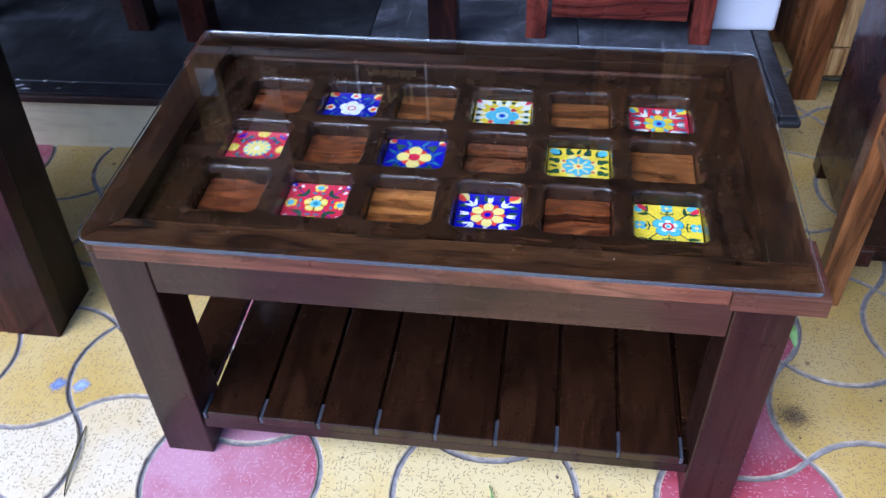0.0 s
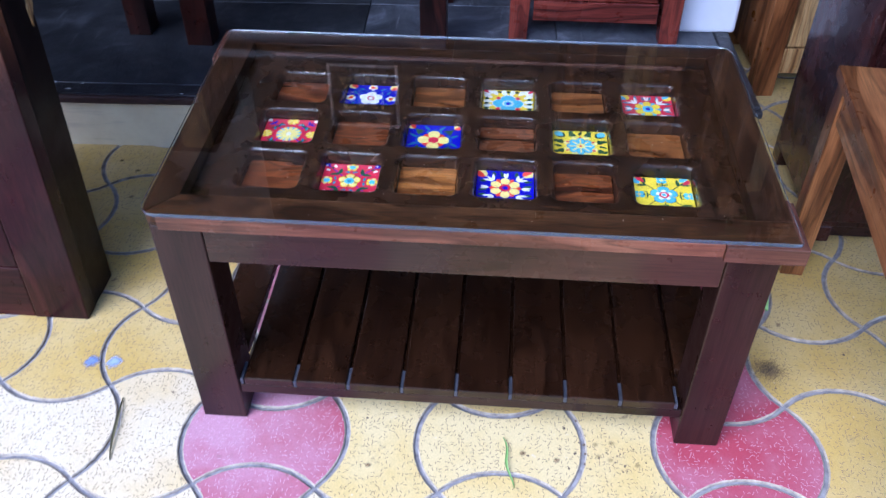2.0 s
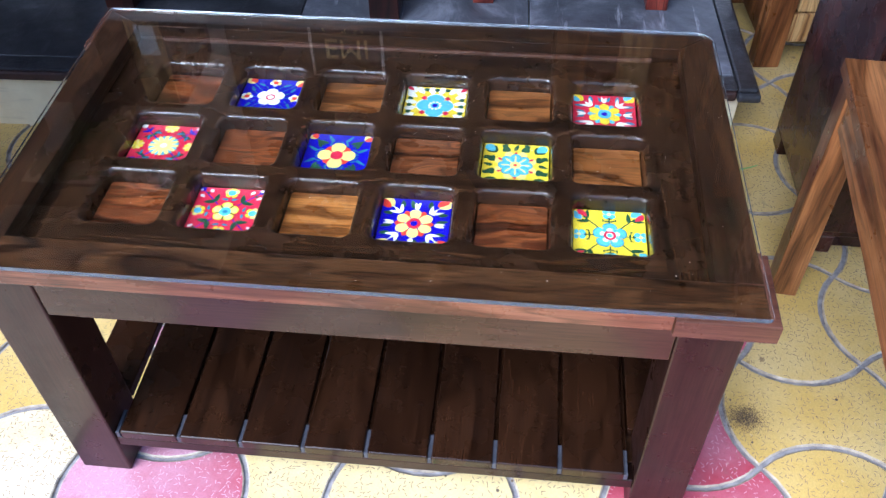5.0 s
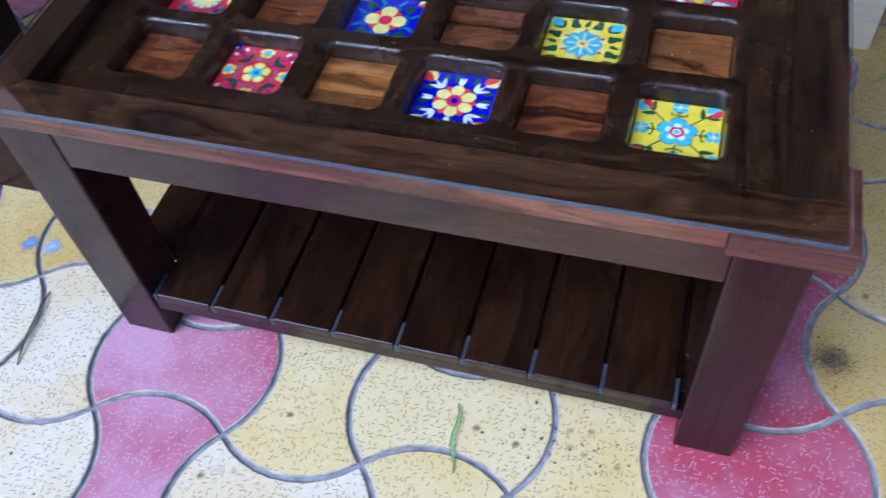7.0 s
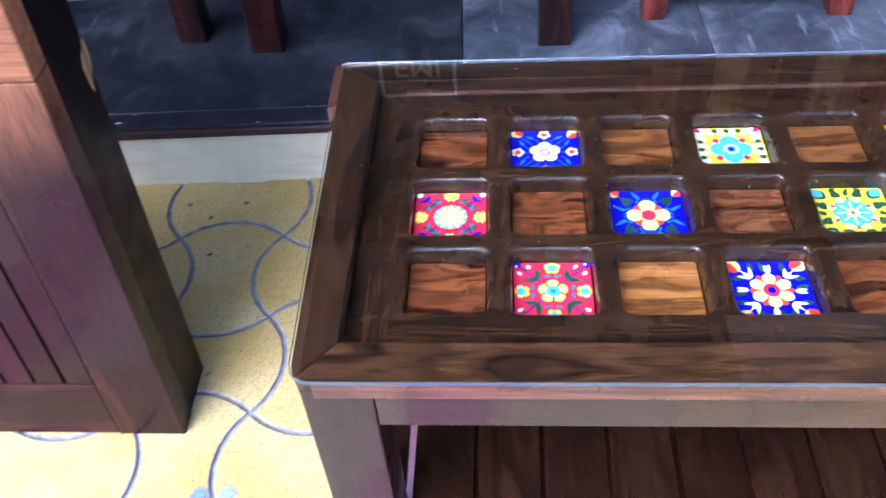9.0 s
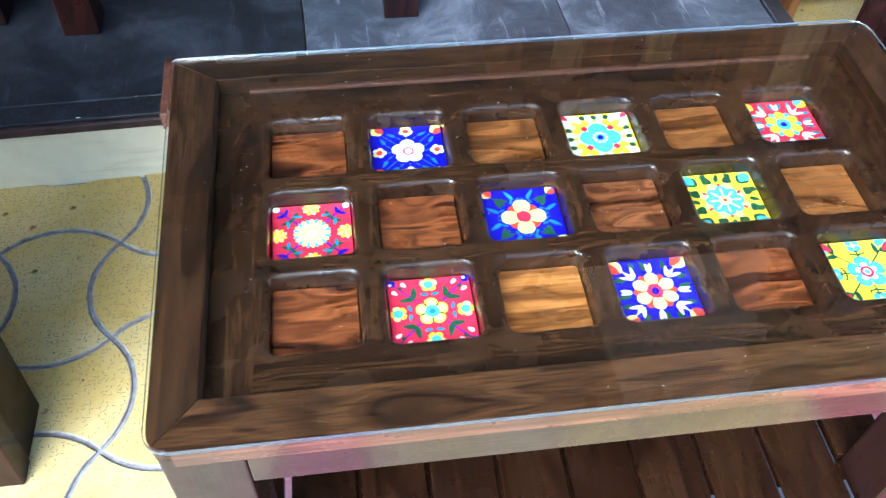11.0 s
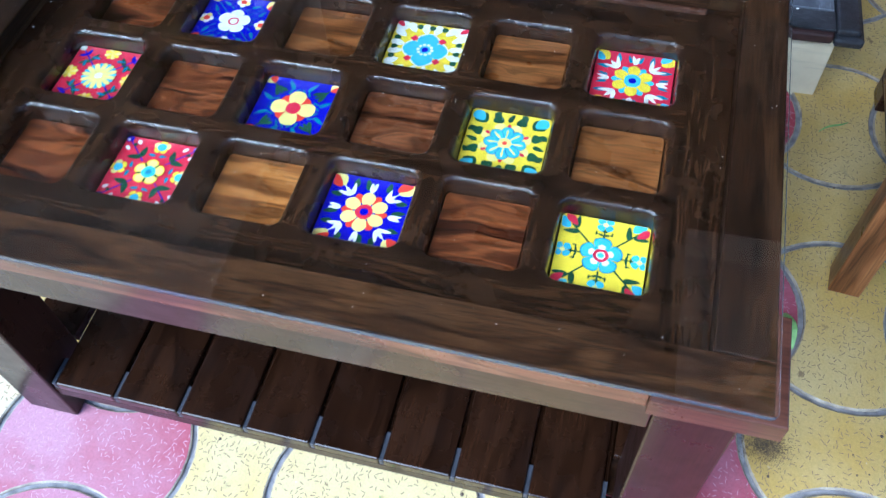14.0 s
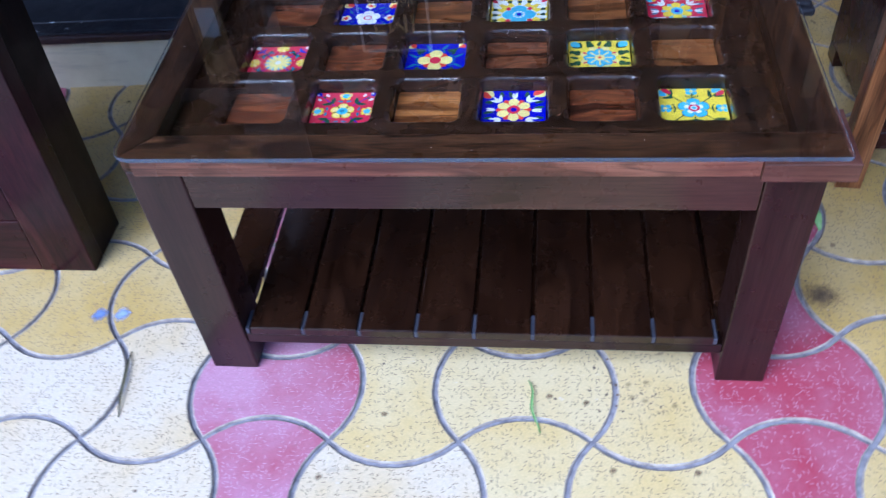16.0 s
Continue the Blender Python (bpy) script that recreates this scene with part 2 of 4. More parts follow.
def paver_mat(name, base, worn, wornness, dash_col=(0.3, 0.2, 0.1), dash=0.55):
    """Chequer-cast cement paver: short dashes pressed into the face, dirt and pale wear."""
    p = Mat(name, 0.75)
    v = p.coords((1, 1, 1))
    height = None
    for k, sc in enumerate((95.0, 120.0)):
        mp = p.node("Mapping")
        mp.inputs["Location"].default_value = (0.37 * k, 0.11 * k, 0)
        mp.inputs["Scale"].default_value = (sc, sc, 0.0)
        p.link(v, mp.inputs["Vector"])
        vo = p.node("TexVoronoi", Scale=1.0, Randomness=0.85)
        vo.voronoi_dimensions = "2D"
        p.link(mp.outputs[0], vo.inputs["Vector"])
        sub = p.node("VectorMath")
        sub.operation = "SUBTRACT"
        p.link(mp.outputs[0], sub.inputs[0])
        p.link(vo.outputs["Position"], sub.inputs[1])
        rot = p.node("VectorRotate")
        rot.rotation_type = "Z_AXIS"
        sep0 = p.node("SeparateColor")
        p.link(vo.outputs["Color"], sep0.inputs[0])
        p.link(p.math("MULTIPLY", sep0.outputs[0], 6.28), rot.inputs["Angle"])
        p.link(sub.outputs[0], rot.inputs["Vector"])
        sep = p.node("SeparateXYZ")
        p.link(rot.outputs[0], sep.inputs[0])
        inx = p.math("LESS_THAN", p.math("ABSOLUTE", sep.outputs[0]), 0.42)
        iny = p.math("LESS_THAN", p.math("ABSOLUTE", sep.outputs[1]), 0.085)
        dash = p.math("MULTIPLY", p.math("MULTIPLY", inx, iny), p.math("GREATER_THAN", sep0.outputs[1], 0.5))
        height = dash if height is None else p.math("MAXIMUM", height, dash)
    w = p.coords((1, 1, 1))
    big = p.noise(w, 5.0, 5, 0.6)
    col = p.mix(p.ramp(big, [(0.5 - wornness * 0.5, 0.0), (0.75 - wornness * 0.4, 0.85)]), base, worn)
    grit = p.noise(w, 260.0, 3, 0.7)
    col = p.mix(0.35, col, p.ramp(grit, [(0.3, 0.55), (0.6, 1.0)]), "MULTIPLY")
    dirt = p.noise(w, 14.0, 6, 0.72)
    col = p.mix(p.ramp(dirt, [(0.63, 0.0), (0.76, 0.55)]), col, (0.16, 0.13, 0.1))
    spot = p.noise(w, 38.0, 3, 0.6)
    patch = p.noise(w, 7.0, 2, 0.5)
    stain = p.math("MULTIPLY", p.ramp(spot, [(0.66, 0.0), (0.71, 1.0)]), p.ramp(patch, [(0.5, 0.0), (0.62, 0.75)]))
    col = p.mix(stain, col, (0.17, 0.1, 0.05))
    pale = p.noise(w, 55.0, 4, 0.7)
    col = p.mix(p.ramp(pale, [(0.66, 0.0), (0.8, 0.6)]), col, (0.74, 0.68, 0.58))
    col = p.mix(p.math("MULTIPLY", height, dash), col, dash_col)
    h = p.math("SUBTRACT", p.math("MULTIPLY", grit, 0.25), height)
    return p.out(col, None, h, 0.0018)


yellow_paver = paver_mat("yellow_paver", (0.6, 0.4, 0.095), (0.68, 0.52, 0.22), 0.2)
# Paler copy for the left and front: wear, plus strong light put into the colour.
bleached_lit_paver = paver_mat("bleached_lit_paver", (0.71, 0.54, 0.26), (0.77, 0.66, 0.46), 0.45)
# Redder copy for the right column, with the shade there put into its colour.
shaded_crimson_paver = paver_mat("shaded_crimson_paver", (0.4, 0.05, 0.075), (0.5, 0.2, 0.25), 0.15, (0.55, 0.28, 0.32), 0.22)
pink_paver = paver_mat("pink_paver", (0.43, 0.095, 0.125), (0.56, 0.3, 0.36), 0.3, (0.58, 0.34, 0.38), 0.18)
# Front middle pavers: fading and the brighter light both put into the colour.
faded_lit_paver = paver_mat("faded_lit_paver", (0.7, 0.505, 0.165), (0.75, 0.6, 0.29), 0.35)

rm = Mat("worn_paver_rim", 0.85)
rv = rm.coords((1, 1, 1))
paver_rim = rm.out(rm.ramp(rm.noise(rv, 35, 5, 0.7), [(0.35, (0.24, 0.2, 0.16)), (0.55, (0.46, 0.38, 0.27)), (0.75, (0.66, 0.58, 0.44))]), None, rm.noise(rv, 250, 3), 0.001)

g = Mat("grout", 0.9)
gv = g.coords((1, 1, 1), False)
grout = g.out(g.ramp(g.noise(gv, 40, 5), [(0.3, (0.17, 0.16, 0.16)), (0.7, (0.4, 0.38, 0.37))]), None, g.noise(gv, 300, 3), 0.001)

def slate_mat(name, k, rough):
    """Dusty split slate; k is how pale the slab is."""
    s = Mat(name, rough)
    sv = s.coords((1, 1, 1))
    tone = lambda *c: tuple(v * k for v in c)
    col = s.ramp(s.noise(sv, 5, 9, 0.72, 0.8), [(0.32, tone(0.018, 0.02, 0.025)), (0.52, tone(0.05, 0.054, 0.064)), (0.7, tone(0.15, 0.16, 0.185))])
    streak = s.noise(s.coords((30, 2.5, 1)), 1.5, 6, 0.7)
    col = s.mix(s.ramp(streak, [(0.6, 0.0), (0.74, 0.7)]), col, tone(0.3, 0.31, 0.34))
    return s.out(col, s.ramp(s.noise(sv, 20, 5), [(0.3, rough - 0.12), (0.7, rough + 0.15)]), s.noise(sv, 30, 8, 0.7), 0.003)


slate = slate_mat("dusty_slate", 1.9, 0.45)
# Left slabs: darker stone, with the shop's shade also put into k.
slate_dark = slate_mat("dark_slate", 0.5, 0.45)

bl = Mat("black_edging", 0.28)
bv = bl.coords((1, 1, 1))
edging = bl.out(bl.ramp(bl.noise(bv, 25, 6, 0.7), [(0.35, (0.012, 0.012, 0.014)), (0.7, (0.05, 0.052, 0.06))]), None, bl.noise(bv, 38, 5, 0.65), 0.007)
eb = Mat("maroon_edging", 0.5)
ev = eb.coords((1, 1, 1))
maroon = eb.out(eb.ramp(eb.noise(ev, 25, 6, 0.7), [(0.35, (0.02, 0.009, 0.008)), (0.7, (0.06, 0.025, 0.022))]), None, eb.noise(ev, 60, 4), 0.002)
pl = Mat("plinth_paint", 0.7)
pv = pl.coords((1, 1, 1))
pc = pl.ramp(pl.noise(pv, 6, 6, 0.65), [(0.3, (0.64, 0.54, 0.34)), (0.7, (0.78, 0.69, 0.47))])
pc = pl.mix(pl.ramp(pl.noise(pl.coords((3, 3, 30)), 2.0, 5), [(0.55, 0.0), (0.8, 0.45)]), pc, (0.3, 0.26, 0.18))
plinth_paint = pl.out(pc, None, pl.noise(pv, 90, 4), 0.001)


def plain(name, col, rough=0.5, var=0.25, scale=30.0, coat=0.0, metal=0.0):
    p = Mat(name, rough, metal)
    v = p.coords((1, 1, 1))
    lo = tuple(c * (1 - var) for c in col)
    return p.out(p.ramp(p.noise(v, scale, 5, 0.65), [(0.3, lo), (0.7, col)]), None, p.noise(v, scale * 6, 3), 0.0004, coat)


glaze = {k: plain("glaze_" + k, c, 0.12, 0.22, 90.0, 0.5) for k, c in dict(
    blue=(0.014, 0.007, 0.4), red=(0.6, 0.022, 0.06), yellow=(0.85, 0.64, 0.03), cream=(0.86, 0.71, 0.21),
    white=(0.85, 0.83, 0.76), sky=(0.13, 0.47, 0.63), green=(0.025, 0.085, 0.04), scarlet=(0.72, 0.05, 0.03), teal=(0.04, 0.2, 0.3)).items()}
foam = plain("white_foam", (0.78, 0.8, 0.86), 0.8, 0.06, 12)
wall_paint = plain("facade_paint", (0.75, 0.71, 0.63), 0.8, 0.2, 3)
pale_wall = plain("pale_wall_paint", (0.5, 0.48, 0.44), 0.8, 0.2, 3)
# Very dark even tone: the gloom inside the shop is put into it.
dim_wall = plain("shop_gloom_wall", (0.06, 0.05, 0.042), 0.8, 0.3, 2)


def sheet_mat(name, lo, hi, through_col, share):
    """Thin cloth of the unseen overhead sheets: a matt underside that lets a little daylight through."""
    c = Mat(name, 0.7)
    c.out(c.ramp(c.noise(c.coords((1, 1, 1)), 4, 5), [(0.3, lo), (0.7, hi)]))
    tr, mx = c.node("BsdfTranslucent"), c.node("MixShader")
    tr.inputs["Color"].default_value = (*through_col, 1)
    mx.inputs[0].default_value = share
    c.link(c.b.outputs[0], mx.inputs[1])
    c.link(tr.outputs[0], mx.inputs[2])
    c.link(mx.outputs[0], c.t.nodes["Material Output"].inputs["Surface"])
    return c.m


canopy_sheet = sheet_mat("canopy_sheet", (0.075, 0.06, 0.048), (0.12, 0.096, 0.075), (0.5, 0.43, 0.35), 0.09)
grey_sheet = sheet_mat("grey_reflector_sheet", (0.25, 0.245, 0.225), (0.32, 0.31, 0.285), (0.68, 0.66, 0.62), 0.2)
pale_sheet = sheet_mat("pale_screen_sheet", (0.22, 0.215, 0.2), (0.28, 0.275, 0.255), (0.7, 0.69, 0.65), 0.15)
white_paint = plain("white_paint", (0.8, 0.8, 0.8), 0.5, 0.1, 20)
gold_paint = plain("pale_gold_paint", (0.7, 0.55, 0.25), 0.5, 0.1, 20)
sign_dark = plain("sign_backing", (0.03, 0.025, 0.02), 0.4, 0.3, 6)
paper = plain("white_paper", (0.8, 0.8, 0.8), 0.7, 0.05, 20)
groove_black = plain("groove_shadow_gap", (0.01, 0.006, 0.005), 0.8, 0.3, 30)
leaf_green = plain("fresh_leaf", (0.3, 0.5, 0.14), 0.5, 0.3, 60)
leaf_dry = plain("dry_leaf", (0.17, 0.15, 0.07), 0.7, 0.4, 60)


def thin_paint(name, col, falloff=30.0, grain=60, cover=0.85):
    """Soaked-in paint, thinning out towards its edge."""
    p = Mat(name, 0.75)
    p.out(col)
    tc, ln = p.node("TexCoord"), p.node("VectorMath")
    ln.operation = "LENGTH"
    p.link(tc.outputs["Object"], ln.inputs[0])
    edge = p.math("ADD", p.math("MULTIPLY", ln.outputs["Value"], falloff), p.math("MULTIPLY", p.noise(tc.outputs["Object"], grain, 5, 0.65), 0.8))
    p.link(p.ramp(edge, [(0.5, cover), (1.0, 0.0)]), p.b.inputs["Alpha"])
    return p.m


spill_blue = thin_paint("blue_paint_spill", (0.25, 0.33, 0.55))
mud = thin_paint("dried_mud", (0.24, 0.15, 0.08), 75.0, 140, 0.42)
spill_pale = thin_paint("pale_blue_spill", (0.42, 0.52, 0.72))
foliage_green = plain("foliage_green", (0.085, 0.13, 0.05), 0.5, 0.4, 20)
# Blue-grey tone: sky light on the shelf rail is put into the colour.
skylit_blue = plain("skylit_bar_blue", (0.06, 0.062, 0.076), 0.5, 0.4, 40)
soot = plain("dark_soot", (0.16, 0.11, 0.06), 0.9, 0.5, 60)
pebble = plain("grit_pebble", (0.2, 0.14, 0.09), 0.9, 0.5, 60)

gl = Mat("clear_glass", 0.0)
gl.b.inputs["Transmission Weight"].default_value = 1.0
gl.b.inputs["IOR"].default_value = 1.5
glass = gl.out((0.93, 0.98, 0.97))


ge = Mat("ground_glass_edge", 0.2)
ge.b.inputs["Transmission Weight"].default_value = 0.8
ge.b.inputs["IOR"].default_value = 1.5
glass_edge = ge.out((0.3, 0.35, 0.42))


# ---- building helpers ----
def thing(name, m, label, category, group="", kind=""):
    ob = new(name)
    ob.matrix_world = m
    ob.empty_display_size = 0.05
    return tagged(ob, label, category, group, kind)


def mesh_of(name, bm, material):
    me = bpy.data.meshes.new(name)
    bmesh.ops.recalc_face_normals(bm, faces=bm.faces)
    bm.to_mesh(me)
    bm.free()
    for m in material if isinstance(material, (list, tuple)) else [material]:
        me.materials.append(m)
    return me


def part(name, bm, material, parent, label=""):
    ob = new(name, mesh_of(name, bm, material))
    ob.parent = parent
    return tagged(ob, label)


def solid(name, bm, material, m, label, category, kind=""):
    ob = new(name, mesh_of(name, bm, material))
    ob.matrix_world = m
    return tagged(ob, label, category, "", kind)


def box(x0, x1, y0, y1, z0, z1, bevel=0.003, bm=None, segments=2):
    b2 = bmesh.new()
    bmesh.ops.create_cube(b2, size=1.0)
    for v in b2.verts:
        v.co = (x0 + (v.co.x + 0.5) * (x1 - x0), y0 + (v.co.y + 0.5) * (y1 - y0), z0 + (v.co.z + 0.5) * (z1 - z0))
    if bevel:
        bmesh.ops.bevel(b2, geom=list(b2.edges), offset=bevel, segments=segments, affect="EDGES", profile=0.5)
    if bm is None:
        return b2
    me = bpy.data.meshes.new("tmp")
    b2.to_mesh(me)
    b2.free()
    bm.from_mesh(me)
    bpy.data.meshes.remove(me)
    return bm


def prism(pts, z0, z1, bevel=0.0, bm=None):
    """An upright prism over the outline pts, with its rims bevelled."""
    b2 = bmesh.new()
    lo = [b2.verts.new((x, y, z0)) for x, y in pts]
    hi = [b2.verts.new((x, y, z1)) for x, y in pts]
    n = len(pts)
    b2.faces.new(lo[::-1])
    b2.faces.new(hi)
    for k in range(n):
        b2.faces.new((lo[k], lo[(k + 1) % n], hi[(k + 1) % n], hi[k]))
    if bevel:
        rims = [e for e in b2.edges if abs(e.verts[0].co.z - e.verts[1].co.z) < 1e-6]
        bmesh.ops.bevel(b2, geom=rims, offset=bevel, segments=2, affect="EDGES", profile=0.5)
    if bm is None:
        return b2
    me = bpy.data.meshes.new("tmp")
    b2.to_mesh(me)
    b2.free()
    bm.from_mesh(me)
    bpy.data.meshes.remove(me)
    return bm


def rounded(x0, x1, y0, y1, radii, steps=7):
    """Outline of a rectangle, anticlockwise, with a radius each for front-left, front-right, back-right, back-left."""
    pts = []
    for (cx, cy, a0), r in zip(((x0, y0, 180), (x1, y0, 270), (x1, y1, 0), (x0, y1, 90)), radii):
        ox, oy = cx + (r if cx == x0 else -r), cy + (r if cy == y0 else -r)
        for k in range(steps + 1):
            a = radians(a0 + 90 * k / steps)
            pts.append((ox + r * math.cos(a), oy + r * math.sin(a)))
    return pts


# ---- ground and pavement ----
SITE = pose(0, 0, 0, 0, 0, 1.9)
PITCH, NODE = 0.239, (-0.0434, -0.469)     # paver module and one joint crossing, in the pavement's own axes

bm = bmesh.new()
bmesh.ops.create_grid(bm, x_segments=8, y_segments=8, size=150)
ground = solid("ground", bm, grout, pose(0, 0, -0.006), "grey cement bed with open joints under the pavers", "ground", "structure")

pavement = thing("pavement", SITE @ Matrix.Diagonal((1.006, 0.9875, 1, 1)), "wavy interlocking cement pavers in yellow and pink", "pavement", "", "structure")


def paver_outline(gap=0.0043, steps=9):
    h = PITCH / 2
    r = h * math.sqrt(2)
    y = h - r * gap / h
    x = math.sqrt((r - gap) ** 2 - y * y)
    a = math.atan2(y, x)
    b = math.atan2(y - 2 * h, x)
    pts = [((r - gap) * math.cos(-a + 2 * a * k / steps), (r - gap) * math.sin(-a + 2 * a * k / steps)) for k in range(steps)]
    top = [((r + gap) * math.cos(b + (-math.pi - 2 * b) * k / steps), 2 * h + (r + gap) * math.sin(b + (-math.pi - 2 * b) * k / steps)) for k in range(steps)]
    pts += top
    return pts + [(-px, -py) for px, py in pts]


def paver_mesh(mat):
    out = paver_outline()
    bm = bmesh.new()
    rings = []
    for shrink, z in ((0.0, -0.03), (0.0, -0.0016), (0.0023, 0.0)):
        ring = []
        n = len(out)
        for k, (px, py) in enumerate(out):
            ax, ay = out[k - 1]
            bx, by = out[(k + 1) % n]
            tx, ty = bx - ax, by - ay
            l = math.hypot(tx, ty)
            ring.append(bm.verts.new((px - ty / l * shrink, py + tx / l * shrink, z)))
        rings.append(ring)
    for lo, hi in zip(rings, rings[1:]):
        for k in range(len(lo)):
            bm.faces.new((lo[k], lo[(k + 1) % len(lo)], hi[(k + 1) % len(lo)], hi[k]))
    bm.faces.new(rings[-1])
    me = mesh_of("paver", bm, mat)
    me.materials.append(paver_rim)
    for f in me.polygons:
        f.material_index = int(f.normal.z < 0.95)
    return me


PAVERS = {k: paver_mesh(m) for k, m in (("yellow", yellow_paver), ("bleached_lit", bleached_lit_paver), ("faded_lit", faded_lit_paver), ("pink", pink_paver), ("shaded_crimson", shaded_crimson_paver))}
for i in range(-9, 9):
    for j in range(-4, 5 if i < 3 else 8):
        # Tone by place: brighter light front and left, shade right, besides wear.
        kind = ("shaded_crimson" if i > 0 else "pink") if i % 4 == 2 else "bleached_lit" if (i <= -3 and j <= 0) or (j <= -1 and i <= -1 and (i * 3 + j) % 3 != 0) or j <= -4 else "faded_lit" if j <= 0 and i <= 2 else "yellow"
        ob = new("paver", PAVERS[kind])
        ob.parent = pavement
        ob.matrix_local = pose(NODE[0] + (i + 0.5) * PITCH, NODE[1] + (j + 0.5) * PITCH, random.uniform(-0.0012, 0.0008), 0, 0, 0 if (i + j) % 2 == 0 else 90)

FAR = {"yellow": [], "bleached_lit": [], "pink": []}
for i in range(-17, 17):
    for j in range(-17, 8):
        near = -9 <= i < 9 and -4 <= j < (5 if i < 3 else 8)
        if not near and not (j >= 5 and i < 3):
            FAR["pink" if i % 4 == 2 else "bleached_lit" if j < -1 else "yellow"].append((i, j))
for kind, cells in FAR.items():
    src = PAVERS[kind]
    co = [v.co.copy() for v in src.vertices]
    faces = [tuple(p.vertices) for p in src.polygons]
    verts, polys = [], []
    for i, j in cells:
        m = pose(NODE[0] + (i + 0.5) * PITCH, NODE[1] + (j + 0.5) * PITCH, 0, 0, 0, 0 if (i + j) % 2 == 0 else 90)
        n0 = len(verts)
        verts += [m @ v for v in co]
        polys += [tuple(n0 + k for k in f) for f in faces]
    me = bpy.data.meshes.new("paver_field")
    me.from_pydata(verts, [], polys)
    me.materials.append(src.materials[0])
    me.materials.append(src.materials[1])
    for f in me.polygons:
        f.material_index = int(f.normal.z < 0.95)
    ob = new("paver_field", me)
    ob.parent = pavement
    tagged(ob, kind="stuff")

# ---- shop platform ----
platform = thing("platform", SITE, "raised shop floor of dark slate with a cream painted plinth", "platform", "", "structure")
part("plinth", box(-4, 0.757, 0.672, 2.765, -0.02, 0.150, 0.004), plinth_paint, platform, "cream painted plinth with grey stains")
part("edging", box(-4.02, 0.7445, 0.655, 0.714, 0.150, 0.1745, 0.006), maroon, platform, "dark maroon stone edging")
part("edging_strip", box(-4.02, 0.7445, 0.663, 0.715, 0.1745, 0.1815, 0.002), edging, platform, "black worn edging strip")
part("side_edging", box(0.745, 0.80, 0.648, 2.765, 0.1502, 0.172, 0.007), edging, platform, "glossy black lumpy stone edging")
part("side_edging", box(0.745, 0.79, 0.658, 2.765, 0.1722, 0.1865, 0.005), edging, platform, "glossy black lumpy stone edging")
xs = [-4.0, -2.8, -1.59, -0.345, 0.255, 0.744]
ys = [0.716, 1.245, 1.85, 2.45, 2.765]
for x0, x1 in zip(xs, xs[1:]):
    for y0, y1 in zip(ys, ys[1:]):
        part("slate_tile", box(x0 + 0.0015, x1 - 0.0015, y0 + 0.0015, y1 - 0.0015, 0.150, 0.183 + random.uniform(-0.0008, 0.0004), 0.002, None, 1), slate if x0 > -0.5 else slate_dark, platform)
FLOOR2 = 0.183

# ---- shop building: unseen shell closed round the platform ----
def wall(name, b, mat, label):
    return solid(name, b, mat, SITE, label, "wall", "structure")


wall("wall_back", box(-4.2, 4.2, 2.766, 2.95, 0, 3.6, 0), dim_wall, "back wall of the shop, coloured dark for its gloom")
# Unseen wall, placed close in to shade the left of the slate floor.
wall("wall_left", box(-2.6, -2.42, 0.78, 2.765, 0.1835, 2.848, 0), dim_wall, "unseen side wall closing the shop, coloured dark")
wall("wall_right", box(2.6, 2.8, 1.601, 2.766, 0, 3.6, 0), dim_wall, "unseen side wall closing the shop, coloured dark")
wall("wall_facade", box(-4.2, 4.2, 1.45, 1.6, 2.86, 6.5, 0), wall_paint, "painted facade above the shop opening")
wall("wall_upper_panel", box(-3.2, -1.25, 2.74, 2.764, 2.1, 3.25, 0), pale_wall, "pale painted upper part of the back wall")
solid("ceiling", box(-4.0, 2.6, 1.601, 2.766, 3.3, 3.45, 0), dim_wall, SITE, "ceiling of the shop, coloured dark for its gloom", "ceiling", "structure")


# Unseen canopy, assumed here to keep overhead sky light off the table.
solid("canopy", box(-1.15, 0.78, -1.0, 2.13, 2.85, 2.853, 0), canopy_sheet, SITE, "unseen brownish canopy sheet assumed over the shop front", "canopy", "structure")
# Unseen grey sheet, added as a reflector for the left of the glass.
solid("canopy_grey", box(-4.0, -1.15, -1.0, 2.13, 2.85, 2.853, 0), grey_sheet, SITE, "unseen grey sheet added to brighten reflections on the left", "canopy", "structure")
# Unseen pale sheet, added to screen the bright sky on the right.
solid("canopy_pale", box(0.78, 3.0, -1.0, 1.4495, 2.85, 2.853, 0), pale_sheet, SITE, "unseen pale sheet added to dim the open sky on the right", "canopy", "structure")

# ---- the coffee table ----
table = thing("coffee_table", pose(0, 0, 0), "dark sheesham coffee table with inlaid painted tiles and slatted shelf", "coffee table")
X0, X1, Y0, Y1 = -0.535, 0.545, -0.3245, 0.314          # outer frame
X0B, X1B = -0.548, 0.541                               # it widens a little at the back
IX, IY0, IY1 = 0.483, -0.266, 0.268                    # sunken field
TOP, FIELD, INSET = 0.548, 0.5205, 0.496
r = 0.024
arc = [(X0 + r + r * math.cos(radians(a)), Y0 + r + r * math.sin(radians(a))) for a in (180, 191, 202, 214, 225, 236, 248, 259, 270)]
part("frame_board", prism([(-IX, IY0 - 0.0004)] + arc[4:] + [(X1, Y0), (X1, IY0 - 0.0004)], 0.5265, TOP, 0.002), front_x_board, table, "front board with wavy brown figure")
# Added thin strip, coloured as the front face that catches the light.
part("edge_lipping", box(X0 + 0.026, 0.4275, Y0 - 0.0025, Y0 - 0.0002, 0.5195, TOP - 0.0012, 0.001), edge_x, table, "reddish added front strip, paler for the light on the edge")
